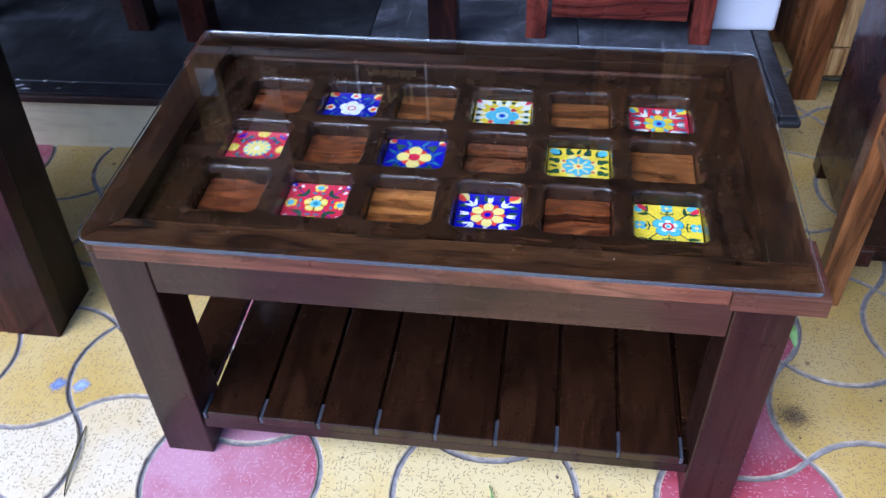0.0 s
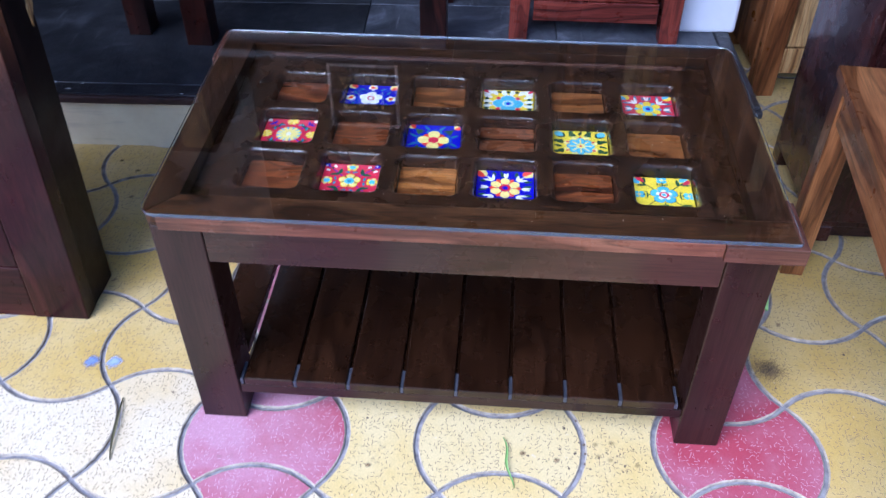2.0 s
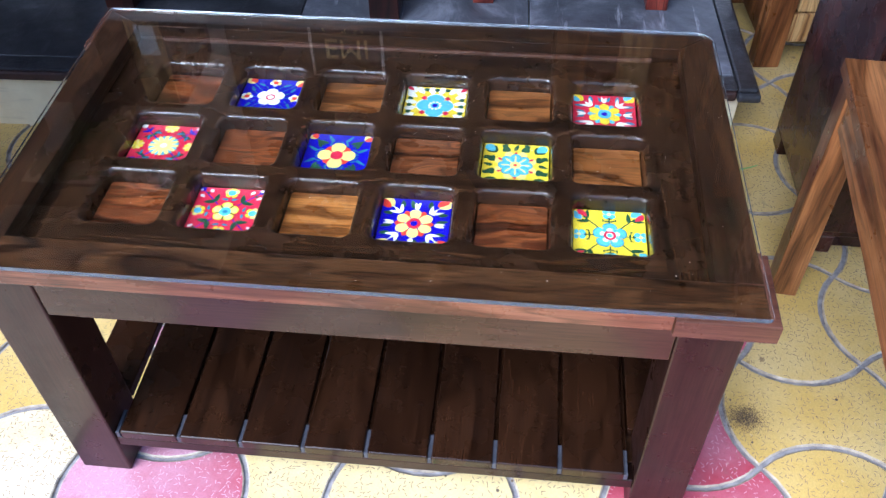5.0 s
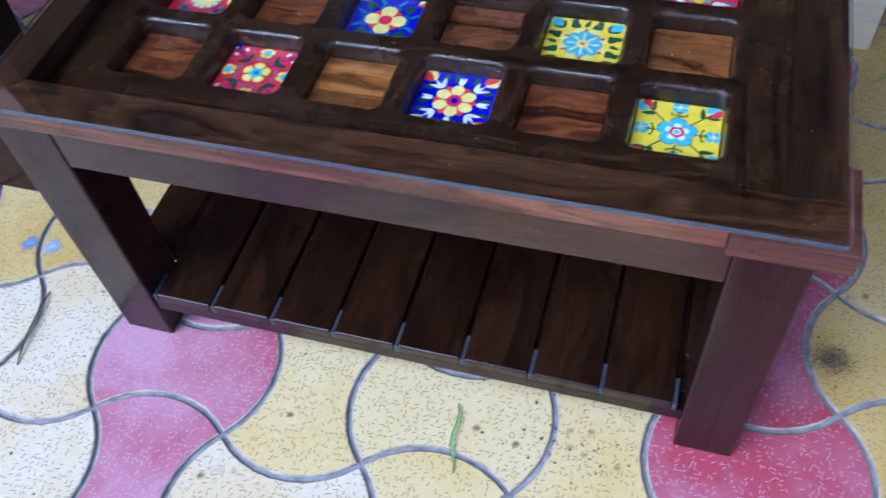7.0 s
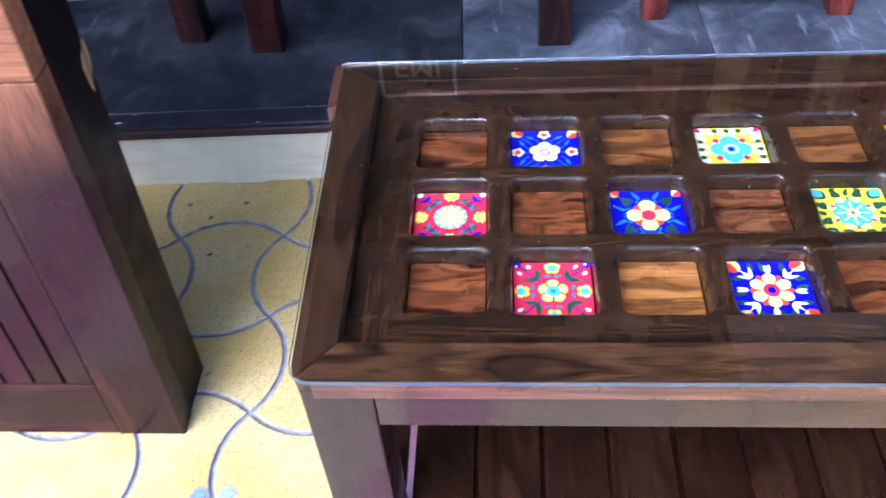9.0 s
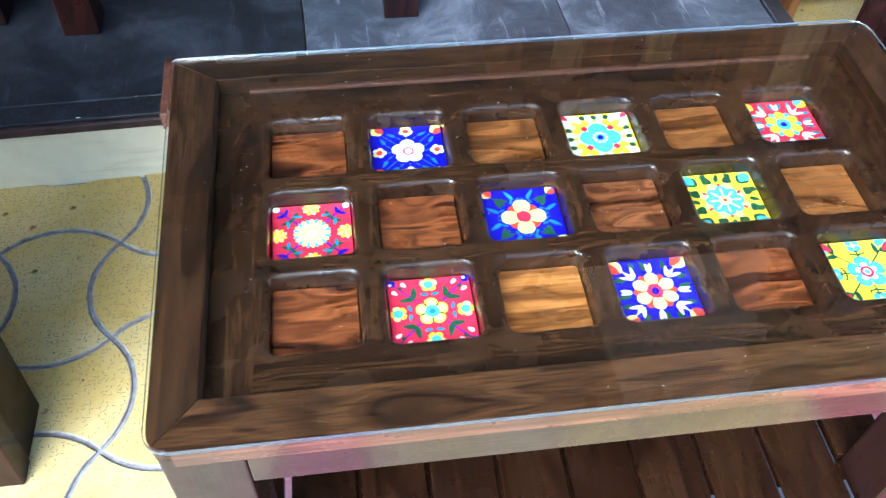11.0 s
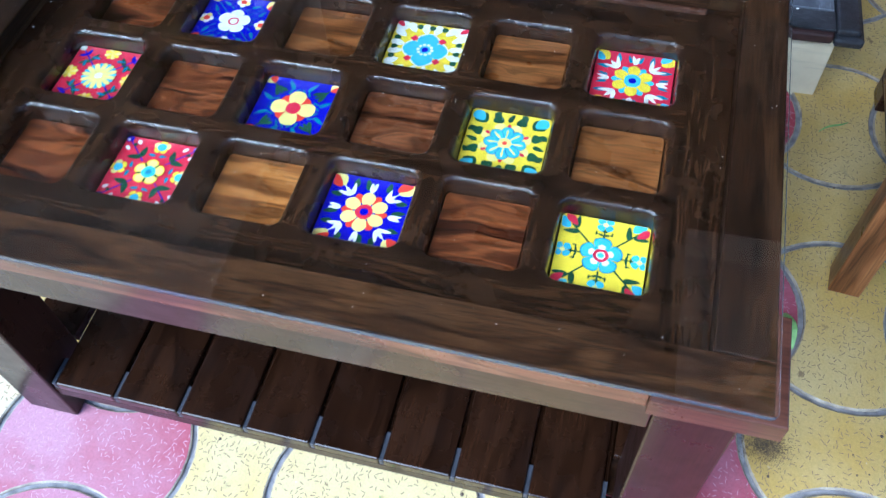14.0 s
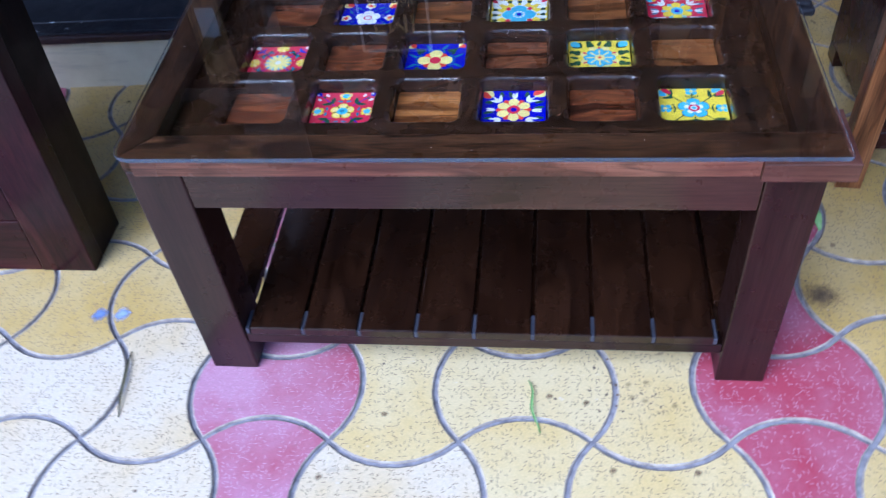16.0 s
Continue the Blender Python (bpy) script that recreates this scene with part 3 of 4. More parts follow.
part("frame_board", prism([(IX, IY0), (X1, IY0), (X1B, Y1), (IX, IY1)], 0.5265, TOP, 0.002), dark_y, table)
part("frame_board", prism([(IX, IY1), (X1B, Y1), (X0B, Y1), (-IX, IY1)], 0.5265, TOP, 0.002), dark_x, table)
part("frame_board", prism([(-IX, IY1), (X0B, Y1)] + arc[:5] + [(-IX, IY0)], 0.5265, TOP, 0.002), dark_y, table)
for x0, x1, y0, y1 in ((-IX - 0.02, IX + 0.02, IY0 - 0.02, IY0 - 0.001), (-IX - 0.02, IX + 0.02, IY1 + 0.001, IY1 + 0.02)):
    part("rebate_strip", box(x0, x1, y0, y1, 0.49, 0.5262, 0.001), dark_x, table)
for x0, x1 in ((-IX - 0.02, -IX - 0.001), (IX + 0.001, IX + 0.02)):
    part("rebate_strip", box(x0, x1, IY0, IY1, 0.49, 0.5262, 0.001), dark_y, table)
part("corner_block", prism([(0.4285, -0.3325), (0.559, -0.3325), (0.559, -0.208), (0.51, -0.208), (0.51, -0.295), (0.4285, -0.295)], 0.5135, TOP - 0.0008, 0.002), lip_block, table, "proud corner block")
part("corner_block", prism([(-0.43, 0.333), (-0.563, 0.333), (-0.561, 0.205), (-0.51, 0.205), (-0.51, 0.29), (-0.43, 0.29)], 0.5175, TOP - 0.0008, 0.002), lip_block, table, "proud corner block")

CELL = 0.143


def field_panel():
    """The sunken field: a board with eighteen rounded, bevelled openings."""
    bm = bmesh.new()
    top = FIELD

    def quad(x0, x1, y0, y1):
        bm.faces.new([bm.verts.new((x, y, top)) for x, y in ((x0, y0), (x1, y0), (x1, y1), (x0, y1))])

    cx, cy = 3 * CELL, 1.5 * CELL
    quad(-cx, cx, IY0, -cy)
    quad(-cx, cx, cy, IY1)
    quad(-IX, -cx, IY0, IY1)
    quad(cx, IX, IY0, IY1)
    for row in range(3):
        for col in range(6):
            ox, oy = (col - 2.5) * CELL, (row - 1) * CELL
            rings = []
            for half, rad, z in ((0.0625, 0.017, top), (0.0604, 0.016, top - 0.0004), (0.0584, 0.0148, top - 0.0017), (0.0567, 0.0138, top - 0.0041), (0.0556, 0.013, top - 0.0074), (0.0551, 0.0125, top - 0.011), (0.0535, 0.0115, INSET - 0.004)):
                rings.append([bm.verts.new((ox + x, oy + y, z)) for x, y in rounded(-half, half, -half, half, (rad,) * 4, 5)])
            h = CELL / 2
            outer = []
            for v in rings[0]:
                dx, dy = v.co.x - ox, v.co.y - oy
                k = h / max(abs(dx), abs(dy))
                outer.append(bm.verts.new((ox + dx * k, oy + dy * k, top)))
            n = len(outer)
            for a, b in zip([outer] + rings, rings):
                for k in range(n):
                    bm.faces.new((a[k], a[(k + 1) % n], b[(k + 1) % n], b[k])).smooth = a is not outer
            for k, (sx, sy) in enumerate(((-1, -1), (1, -1), (1, 1), (-1, 1))):
                i0 = k * 6 + 2
                bm.faces.new((outer[i0], outer[(i0 + 1) % n], bm.verts.new((ox + sx * h, oy + sy * h, top))))
    for f in bm.faces:
        f.normal_update()
        if f.normal.z < -0.01:
            f.normal_flip()
    me = bpy.data.meshes.new("field_panel")
    bm.to_mesh(me)
    bm.free()
    me.materials.append(field_x)
    me.materials.append(field_y)
    me.materials.append(rim_x)
    for f in me.polygons:
        if f.use_smooth:
            f.material_index = 2
            continue
        c = f.center
        u = (c.x / CELL + 3) % 1 - 0.5
        v = (c.y / CELL + 1.5) % 1 - 0.5
        inside = abs(c.x) < 3 * CELL and abs(c.y) < 1.5 * CELL
        if abs(c.x) > 3 * CELL or (inside and abs(u) >= abs(v) and abs(v) < 0.3):
            f.material_index = 1
    ob = new("field_panel", me)
    ob.parent = table
    return tagged(ob, "dark sunken board with eighteen rounded openings")


field_panel()
part("backing_board", box(-IX - 0.018, IX + 0.018, IY0 - 0.018, IY1 + 0.018, 0.474, 0.4897, 0.001), dark_x, table)

# tile motifs: thin glaze laid in shapes over the tile's ground
NAMES = list(glaze)


class Motif:
    def __init__(self):
        self.bm, self.level = bmesh.new(), 0

    def shape(self, pts, col):
        """A small convex patch of glaze; each one lies a hair above the last."""
        self.level += 1
        z = 0.0001 + self.level * 0.000012
        lim = 0.0515
        vs = [self.bm.verts.new((max(-lim, min(lim, x)), max(-lim, min(lim, y)), z)) for x, y in pts]
        f = self.bm.faces.new(vs)
        f.normal_update()
        if f.normal.z < 0:
            f.normal_flip()
        f.material_index = NAMES.index(col)

    def petal(self, x, y, ang, length, width, col, fat=0.6, start=0.0):
        """A petal from (x, y) outwards at ang degrees; fat moves its widest place along it."""
        ca, sa = math.cos(radians(ang)), math.sin(radians(ang))
        pts = []
        for k in range(12):
            a = 2 * math.pi * k / 12
            u = 0.5 - 0.5 * math.cos(a)
            w = math.sin(a) * 0.5 * width * (0.55 + 0.9 * (u if fat >= 0.5 else 1 - u)) * (0.9 if fat != 0.5 else 1)
            u = start + u * length
            pts.append((x + u * ca - w * sa + random.uniform(-1, 1) * 0.0002, y + u * sa + w * ca + random.uniform(-1, 1) * 0.0002))
        self.shape(pts, col)

    def dot(self, x, y, rad, col):
        self.shape([(x + rad * math.cos(k * math.pi / 6) * random.uniform(0.93, 1.07), y + rad * math.sin(k * math.pi / 6) * random.uniform(0.93, 1.07)) for k in range(12)], col)

    def flower(self, x, y, n, length, width, col, core, core_r, turn=0.0, start=0.0):
        for k in range(n):
            self.petal(x, y, turn + 360 * k / n, length, width, col, 0.6, start)
        self.dot(x, y, core_r, core)

    def leaf(self, x, y, ang, length, width, col):
        self.petal(x, y, ang, length, width, col, 0.4)

    def stem(self, x0, y0, x1, y1, w, col):
        dx, dy = x1 - x0, y1 - y0
        l = math.hypot(dx, dy)
        nx, ny = -dy / l * w / 2, dx / l * w / 2
        self.shape([(x0 + nx, y0 + ny), (x0 - nx, y0 - ny), (x1 - nx, y1 - ny), (x1 + nx, y1 + ny)], col)

    def lobe(self, ang, r0, r1, width, col, x=0.0, y=0.0, full=0.75):
        """A plump rounded petal lying between two radii from (x, y); full moves its broadest place outwards."""
        ca, sa = math.cos(radians(ang)), math.sin(radians(ang))
        pts = []
        for k in range(14):
            a = 2 * math.pi * k / 14
            u = 0.5 - 0.5 * math.cos(a)
            w = math.sin(a) * 0.5 * width * (1.0 - 0.45 * abs(u - full) / max(full, 1 - full)) * 1.15
            q = r0 + u * (r1 - r0) + random.uniform(-1, 1) * 0.0003
            w += random.uniform(-1, 1) * 0.0003
            pts.append((x + q * ca - w * sa, y + q * sa + w * ca))
        self.shape(pts, col)

    def spray(self, ang, r, length, spread, col, n=3, width=0.0055):
        """A little fan of pointed brush strokes that starts r from the middle."""
        x, y = r * math.cos(radians(ang)), r * math.sin(radians(ang))
        for k in range(n):
            off = (k - (n - 1) / 2) * spread * random.uniform(0.85, 1.15)
            self.leaf(x, y, ang + off, length * (1.0 if abs(off) > 1 else 0.85) * random.uniform(0.92, 1.08), width, col)

    def at(self, ang, r):
        return r * math.cos(radians(ang)), r * math.sin(radians(ang))


def m_white_on_blue():
    m = Motif()
    for k in range(4):
        for s in (-1, 1):
            m.leaf(*m.at(90 * k + 27 * s, 0.036), 90 * k + 62 * s, 0.015, 0.0055, "teal")
            m.leaf(*m.at(90 * k + 20 * s, 0.026), 90 * k + 40 * s, 0.009, 0.002, "teal")
        m.stem(*m.at(45 + 90 * k, 0.024), *m.at(45 + 90 * k, 0.05), 0.0013, "teal")
        m.stem(*m.at(90 * k, 0.024), *m.at(90 * k, 0.034), 0.0016, "teal")
    for k in range(4):
        x, y = m.at(90 * k, 0.042)
        for q in range(5):
            m.lobe(90 * k + 72 * q + 180, 0.002, 0.0105, 0.0085, "cream" if q % 2 else "white", x, y)
        m.dot(x, y, 0.0048, "scarlet")
        a = 45 + 90 * k
        m.lobe(a, 0.052, 0.072, 0.0165, "cream")
        m.lobe(a - 5, 0.052, 0.069, 0.0115, "scarlet")
    for k in range(5):
        m.lobe(90 + 72 * k, 0.004, 0.0245, 0.0205, "white")
    m.dot(0, 0, 0.0082, "red")
    m.dot(0, 0, 0.0055, "white")
    return m


def m_sky_on_yellow():
    m = Motif()
    for k in range(16):
        a = 22.5 * k + 11
        d = 0.043 / max(abs(math.cos(radians(a))), abs(math.sin(radians(a))))
        m.lobe(a, d - 0.012, d + 0.009, 0.0125, "white")
    for k in range(16):
        a = 22.5 * k
        d = 0.043 / max(abs(math.cos(radians(a))), abs(math.sin(radians(a))))
        if k % 4 != 2:
            m.lobe(a, d - 0.004, d + 0.006, 0.0095, "green")
    for k in range(8):
        m.lobe(45 * k + 22.5, 0.026, 0.037, 0.008, "yellow")
    for k in range(4):
        a = 45 + 90 * k
        m.lobe(a, 0.05, 0.07, 0.02, "white")
        m.lobe(a, 0.058, 0.072, 0.009, "red")
    for k in range(4):
        m.lobe(90 * k, 0.004, 0.0335, 0.0315, "white", 0, 0, 0.6)
    for k in range(4):
        m.lobe(90 * k, 0.0, 0.032, 0.0285, "sky", 0, 0, 0.6)
    for k in range(4):
        x, y = m.at(45 + 90 * k, 0.0285)
        m.shape([(x + 0.0062 * math.cos(radians(q)), y + 0.0062 * math.sin(radians(q))) for q in (0, 90, 180, 270)], "red")
    for k in range(10):
        m.dot(*m.at(36 * k, 0.0098), 0.0024, "white")
    m.dot(0, 0, 0.0048, "blue")
    return m


def m_yellow_on_red():
    m = Motif()
    for k in range(4):
        a = 45 + 90 * k
        for s in (-1, 1):
            m.leaf(*m.at(a + 11 * s, 0.039), a + 40 * s, 0.018, 0.008, "teal")
        m.spray(a, 0.03, 0.021, 36, "white", 3, 0.0062)
        m.lobe(a, 0.05, 0.072, 0.018, "yellow")
        m.lobe(a + 6, 0.053, 0.073, 0.0135, "sky")
        b = 90 * k
        for s in (-1, 1):
            m.leaf(*m.at(b + 9 * s, 0.034), b + 18 * s, 0.015, 0.0055, "teal")
        m.spray(b, 0.031, 0.0165, 30, "white", 2, 0.0058)
    for k in range(6):
        m.lobe(60 * k, 0.014, 0.0285, 0.009, "sky")
    for k in range(6):
        m.lobe(30 + 60 * k, 0.004, 0.0285, 0.0165, "yellow")
    m.dot(0, 0, 0.0118, "sky")
    m.dot(0, 0, 0.0052, "blue")
    return m


def m_daisy_on_red():
    m = Motif()
    for k in range(4):
        a = 45 + 90 * k
        m.stem(0.02 * math.cos(radians(a)), 0.02 * math.sin(radians(a)), 0.066 * math.cos(radians(a)), 0.066 * math.sin(radians(a)), 0.002, "blue")
        for s in (-1, 1):
            m.leaf(0.036 * math.cos(radians(a)), 0.036 * math.sin(radians(a)), a + 70 * s, 0.017, 0.007, "green")
            m.leaf(0.05 * math.cos(radians(a)), 0.05 * math.sin(radians(a)), a + 60 * s, 0.012, 0.006, "blue")
        m.dot(0.047 * math.cos(radians(a)) * 1.41, 0.047 * math.sin(radians(a)) * 1.41, 0.005, "white")
        b = radians(90 * k)
        for q in range(9):
            m.petal(0.045 * math.cos(b), 0.045 * math.sin(b), 90 * k + 40 * q, 0.0125, 0.006, "cream" if q % 2 else "yellow")
    for k in range(8):
        a = 22.5 + 45 * k
        m.leaf(0.033 * math.cos(radians(a)), 0.033 * math.sin(radians(a)), a + 60 * (-1) ** k, 0.014, 0.005, "teal")
    for k in range(12):
        m.petal(0, 0, 15 + 30 * k, 0.0255, 0.0065, "sky")
    for k in range(12):
        m.petal(0, 0, 30 * k, 0.0255, 0.0075, "cream")
    m.dot(0, 0, 0.0085, "cream")
    m.dot(0, 0, 0.0055, "white")
    return m


def m_quatrefoil_on_blue():
    m = Motif()
    for k in range(4):
        for s in (-2, -1, 1, 2):
            a = 90 * k + 16 * s
            d = 0.034
            m.leaf(d * math.cos(radians(a)), d * math.sin(radians(a)), a + 18 * s, 0.02, 0.0062, "teal" if abs(s) == 1 else "green")
            m.leaf(0.028 * math.cos(radians(a)), 0.028 * math.sin(radians(a)), a - 50 * s / abs(s), 0.011, 0.0035, "teal")
        a = 45 + 90 * k
        m.leaf(0.032 * math.cos(radians(a)), 0.032 * math.sin(radians(a)), a, 0.026, 0.005, "green")
        m.petal(0.056 * math.cos(radians(a)), 0.056 * math.sin(radians(a)), a + 20, 0.014, 0.011, "cream")
        m.petal(0.056 * math.cos(radians(a)), 0.056 * math.sin(radians(a)), a - 20, 0.014, 0.011, "scarlet")
    for k in range(4):
        m.petal(0, 0, 45 + 90 * k, 0.026, 0.019, "scarlet")
    for k in range(4):
        m.petal(0, 0, 90 * k, 0.031, 0.025, "cream")
    m.dot(0, 0, 0.0105, "red")
    return m


def m_daisy_on_yellow():
    m = Motif()
    for k in range(4):
        for s in (-1, 1):
            a = 90 * k + 24 * s
            m.leaf(*m.at(90 * k + 17 * s, 0.034), a + 12 * s, 0.021, 0.0115, "green")
            m.leaf(*m.at(90 * k + 30 * s, 0.037), a - 30 * s, 0.013, 0.009, "green")
            m.leaf(*m.at(45 + 90 * k + 20 * s, 0.046), 45 + 90 * k + 62 * s, 0.014, 0.009, "green")
        m.leaf(*m.at(90 * k + 3, 0.036), 90 * k - 20, 0.016, 0.0075, "green")
        m.lobe(45 + 90 * k, 0.043, 0.062, 0.02, "green")
        m.lobe(45 + 90 * k, 0.048, 0.068, 0.0165, "sky")
    for k in range(8):
        m.lobe(45 * k + 22.5, 0.012, 0.035, 0.016, "cream")
    for k in range(6):
        m.lobe(60 * k + 30, 0.0245, 0.0325, 0.0046, "red")
    for k in range(8):
        m.lobe(45 * k, 0.004, 0.0278, 0.0172, "teal")
        m.lobe(45 * k, 0.005, 0.0268, 0.0155, "sky")
    for k in range(8):
        m.lobe(45 * k, 0.007, 0.0235, 0.003, "cream")
    m.dot(0, 0, 0.0088, "cream")
    m.dot(0, 0, 0.0032, "scarlet")
    return m


def m_five_on_red():
    m = Motif()
    for k in range(4):
        a, b = 45 + 90 * k, 90 * k
        m.stem(*m.at(a, 0.022), *m.at(a, 0.062), 0.0016, "blue")
        for s in (-1, 1):
            m.leaf(*m.at(a, 0.03), a + 52 * s, 0.018, 0.0085, "green")
            m.leaf(*m.at(b + 5 * s, 0.0265), b + 80 * s, 0.0105, 0.005, "teal")
            m.lobe(a + 9 * s, 0.05, 0.059, 0.0058, "white")
        m.dot(*m.at(a - 2, 0.0535), 0.0027, "green")
        m.dot(*m.at(a, 0.067), 0.0056, "blue")
        m.dot(*m.at(a + 2, 0.0665), 0.0022, "white")
        x, y = m.at(b, 0.042)
        for q in range(5):
            m.lobe(b + 180 + 72 * q + 36, 0.003, 0.0115, 0.0092, "cream" if q % 2 else "yellow", x, y)
        m.dot(x, y, 0.0062, "sky")
    for k in range(5):
        m.lobe(90 + 72 * k, 0.004, 0.0208, 0.0168, "yellow")
        m.lobe(90 + 72 * k, 0.006, 0.0193, 0.0122, "cream")
    for k in range(5):
        m.lobe(54 + 72 * k, 0.008, 0.0165, 0.0026, "green")
    m.dot(0, 0, 0.0092, "sky")
    m.dot(0, 0, 0.0042, "teal")
    return m


def m_star_on_blue():
    m = Motif()
    for k in range(4):
        a, b = 45 + 90 * k, 90 * k
        for s in (-1, 1):
            m.leaf(*m.at(a + 14 * s, 0.04), a + 42 * s, 0.015, 0.0085, "green")
        m.spray(a, 0.031, 0.0185, 40, "white", 3, 0.0062)
        m.stem(*m.at(a, 0.034), *m.at(a, 0.052), 0.0016, "white")
        m.lobe(a, 0.049, 0.073, 0.021, "cream")
        m.lobe(a + 5, 0.05, 0.074, 0.0145, "scarlet")
        m.leaf(*m.at(b + 6, 0.033), b + 16, 0.018, 0.008, "green")
        m.spray(b - 2, 0.03, 0.0165, 24, "white", 2, 0.0062)
    for k in range(6):
        m.lobe(60 * k, 0.014, 0.0292, 0.0095, "scarlet")
    for k in range(6):
        m.lobe(30 + 60 * k, 0.006, 0.0298, 0.0172, "cream")
    m.dot(0, 0, 0.0112, "red")
    m.dot(0, 0, 0.0055, "blue")
    return m


def m_cross_on_yellow():
    m = Motif()
    for k in range(4):
        a, b = 45 + 90 * k, 90 * k
        m.stem(*m.at(a, 0.02), *m.at(a, 0.055), 0.0021, "green")
        for s in (-1, 1):
            m.leaf(*m.at(a, 0.041 if s > 0 else 0.047), a + 50 * s, 0.019, 0.0075, "green")
            x, y = m.at(b, 0.0285)
            m.leaf(x, y, b + 75 * s, 0.0085, 0.003, "green")
            m.leaf(*m.at(b + 17 * s, 0.03), b + 8 * s, 0.006, 0.003, "green")
            m.leaf(*m.at(b, 0.034), b + 68 * s, 0.0065, 0.0028, "green")
        m.lobe(a + 6, 0.052, 0.073, 0.0145, "sky")
        m.lobe(a - 4, 0.05, 0.07, 0.0105, "red")
        m.stem(*m.at(b, 0.022), *m.at(b, 0.038), 0.002, "green")
        x, y = m.at(b, 0.0445)
        for q in range(4):
            m.lobe(b + 90 * q + 45, 0.0015, 0.0112, 0.0098, "sky", x, y)
        m.dot(x, y, 0.0032, "cream")
    for k in range(5):
        m.lobe(90 + 72 * k, 0.005, 0.0258, 0.0212, "teal")
    for k in range(5):
        m.lobe(90 + 72 * k, 0.005, 0.0245, 0.0196, "sky")
    for k in range(5):
        m.lobe(90 + 72 * k, 0.006, 0.0152, 0.009, "white")
    m.dot(0, 0, 0.0092, "red")
    m.dot(0, 0, 0.0054, "white")
    m.dot(0, 0, 0.0036, "sky")
    return m


TILES = {(2, 1): ("blue", m_white_on_blue, "blue glazed tile with a white flower"),
         (2, 3): ("yellow", m_sky_on_yellow, "yellow glazed tile with a turquoise flower"),
         (2, 5): ("red", m_yellow_on_red, "red glazed tile with a yellow flower"),
         (1, 0): ("red", m_daisy_on_red, "red glazed tile with a cream daisy"),
         (1, 2): ("blue", m_quatrefoil_on_blue, "blue glazed tile with a cream and red flower"),
         (1, 4): ("yellow", m_daisy_on_yellow, "yellow glazed tile with a turquoise daisy"),
         (0, 1): ("red", m_five_on_red, "red glazed tile with five cream flowers"),
         (0, 3): ("blue", m_star_on_blue, "blue glazed tile with a cream star flower"),
         (0, 5): ("yellow", m_cross_on_yellow, "yellow glazed tile with green stems and turquoise flower")}
WOODS = {(2, 0): insert_red, (0, 0): insert_red, (1, 1): insert_red, (0, 4): insert_red,
         (2, 2): insert_amber, (0, 2): insert_gold, (2, 4): insert_amber, (1, 5): insert_amber, (1, 3): insert_brown}
for row in range(3):
    for col in range(6):
        ox, oy = (col - 2.5) * CELL, (row - 1) * CELL
        if (row, col) in TILES:
            base, motif, words = TILES[row, col]
            t = part("tile", box(-0.0526, 0.0526, -0.0526, 0.0526, -0.006, 0, 0.0006, None, 1), glaze[base], table, words)
            t.matrix_local = pose(ox, oy, INSET)
            me = bpy.data.meshes.new("glaze_motif")
            m = motif()
            m.bm.to_mesh(me)
            m.bm.free()
            for c in NAMES:
                me.materials.append(glaze[c])
            ob = new("glaze_motif", me)
            ob.parent = t
        else:
            t = part("wood_insert", box(-0.0526, 0.0526, -0.0526, 0.0526, -0.006, 0, 0.0006, None, 1), WOODS[row, col], table, "polished figured wood square")
            t.matrix_local = pose(ox, oy, INSET)

part("apron", box(-0.439, 0.439, -0.3145, -0.292, 0.44, 0.5262, 0.002), apron_x, table)
part("apron", box(-0.439, 0.439, 0.263, 0.286, 0.44, 0.5262, 0.002), apron_x, table)
part("apron", box(-0.518, -0.495, -0.227, 0.2, 0.44, 0.5262, 0.002), apron_y, table)
part("apron", box(0.495, 0.518, -0.227, 0.2, 0.44, 0.5262, 0.002), apron_y, table)
for x0, x1 in ((-0.53, -0.44), (0.44, 0.527)):
    for y0, y1 in ((-0.3155, -0.228), (0.2, 0.287)):
        part("leg", box(x0, x1, y0, y1, 0.0, 0.519, 0.003), leg_z, table)
        cx0, cx1 = (x0, -0.5045) if x0 < 0 else (0.5045, x1)
        part("leg_cap", box(cx0, cx1, y0, y1, 0.5192, 0.5262, 0.001), leg_z, table)
        cy0, cy1 = (y0, -0.2915) if y0 < 0 else (0.2895 - 0.0005, y1 + 0.004)
        part("leg_cap", box(*((-0.504, x1) if x0 < 0 else (x0, 0.504)), cy0, cy1, 0.5192, 0.5262, 0.001), leg_z, table)
part("shelf_rail", box(-0.44, 0.44, -0.311, -0.279, 0.079, 0.1035, 0.002), rail_x, table)
part("shelf_rail", box(-0.44, 0.44, 0.25, 0.282, 0.079, 0.1035, 0.002), rail_x, table)
for x0, x1 in ((-0.51, -0.48), (0.48, 0.51)):
    part("shelf_rail", box(x0, x1, -0.228, 0.2, 0.079, 0.1035, 0.002), apron_y, table)
gaps = [-0.4345 + 0.1076 * k for k in range(9)]
for x0, x1 in zip(gaps, gaps[1:]):
    part("shelf_slat", box(x0 + (0.0034 if x0 > gaps[0] else 0.006), x1 - 0.0034, -0.312, 0.283, 0.1035, 0.124, 0.0028), slat_y, table)
part("shelf_slat", box(-0.522, gaps[0] - 0.0055, -0.226, 0.198, 0.1035, 0.124, 0.0015), slat_y, table)
part("shelf_slat", box(gaps[-1] + 0.0055, 0.52, -0.226, 0.198, 0.1035, 0.124, 0.0015), slat_y, table)

part("shelf_underboard", box(-0.385, 0.475, -0.276, 0.248, 0.0955, 0.1025, 0.001), dark_x, table)

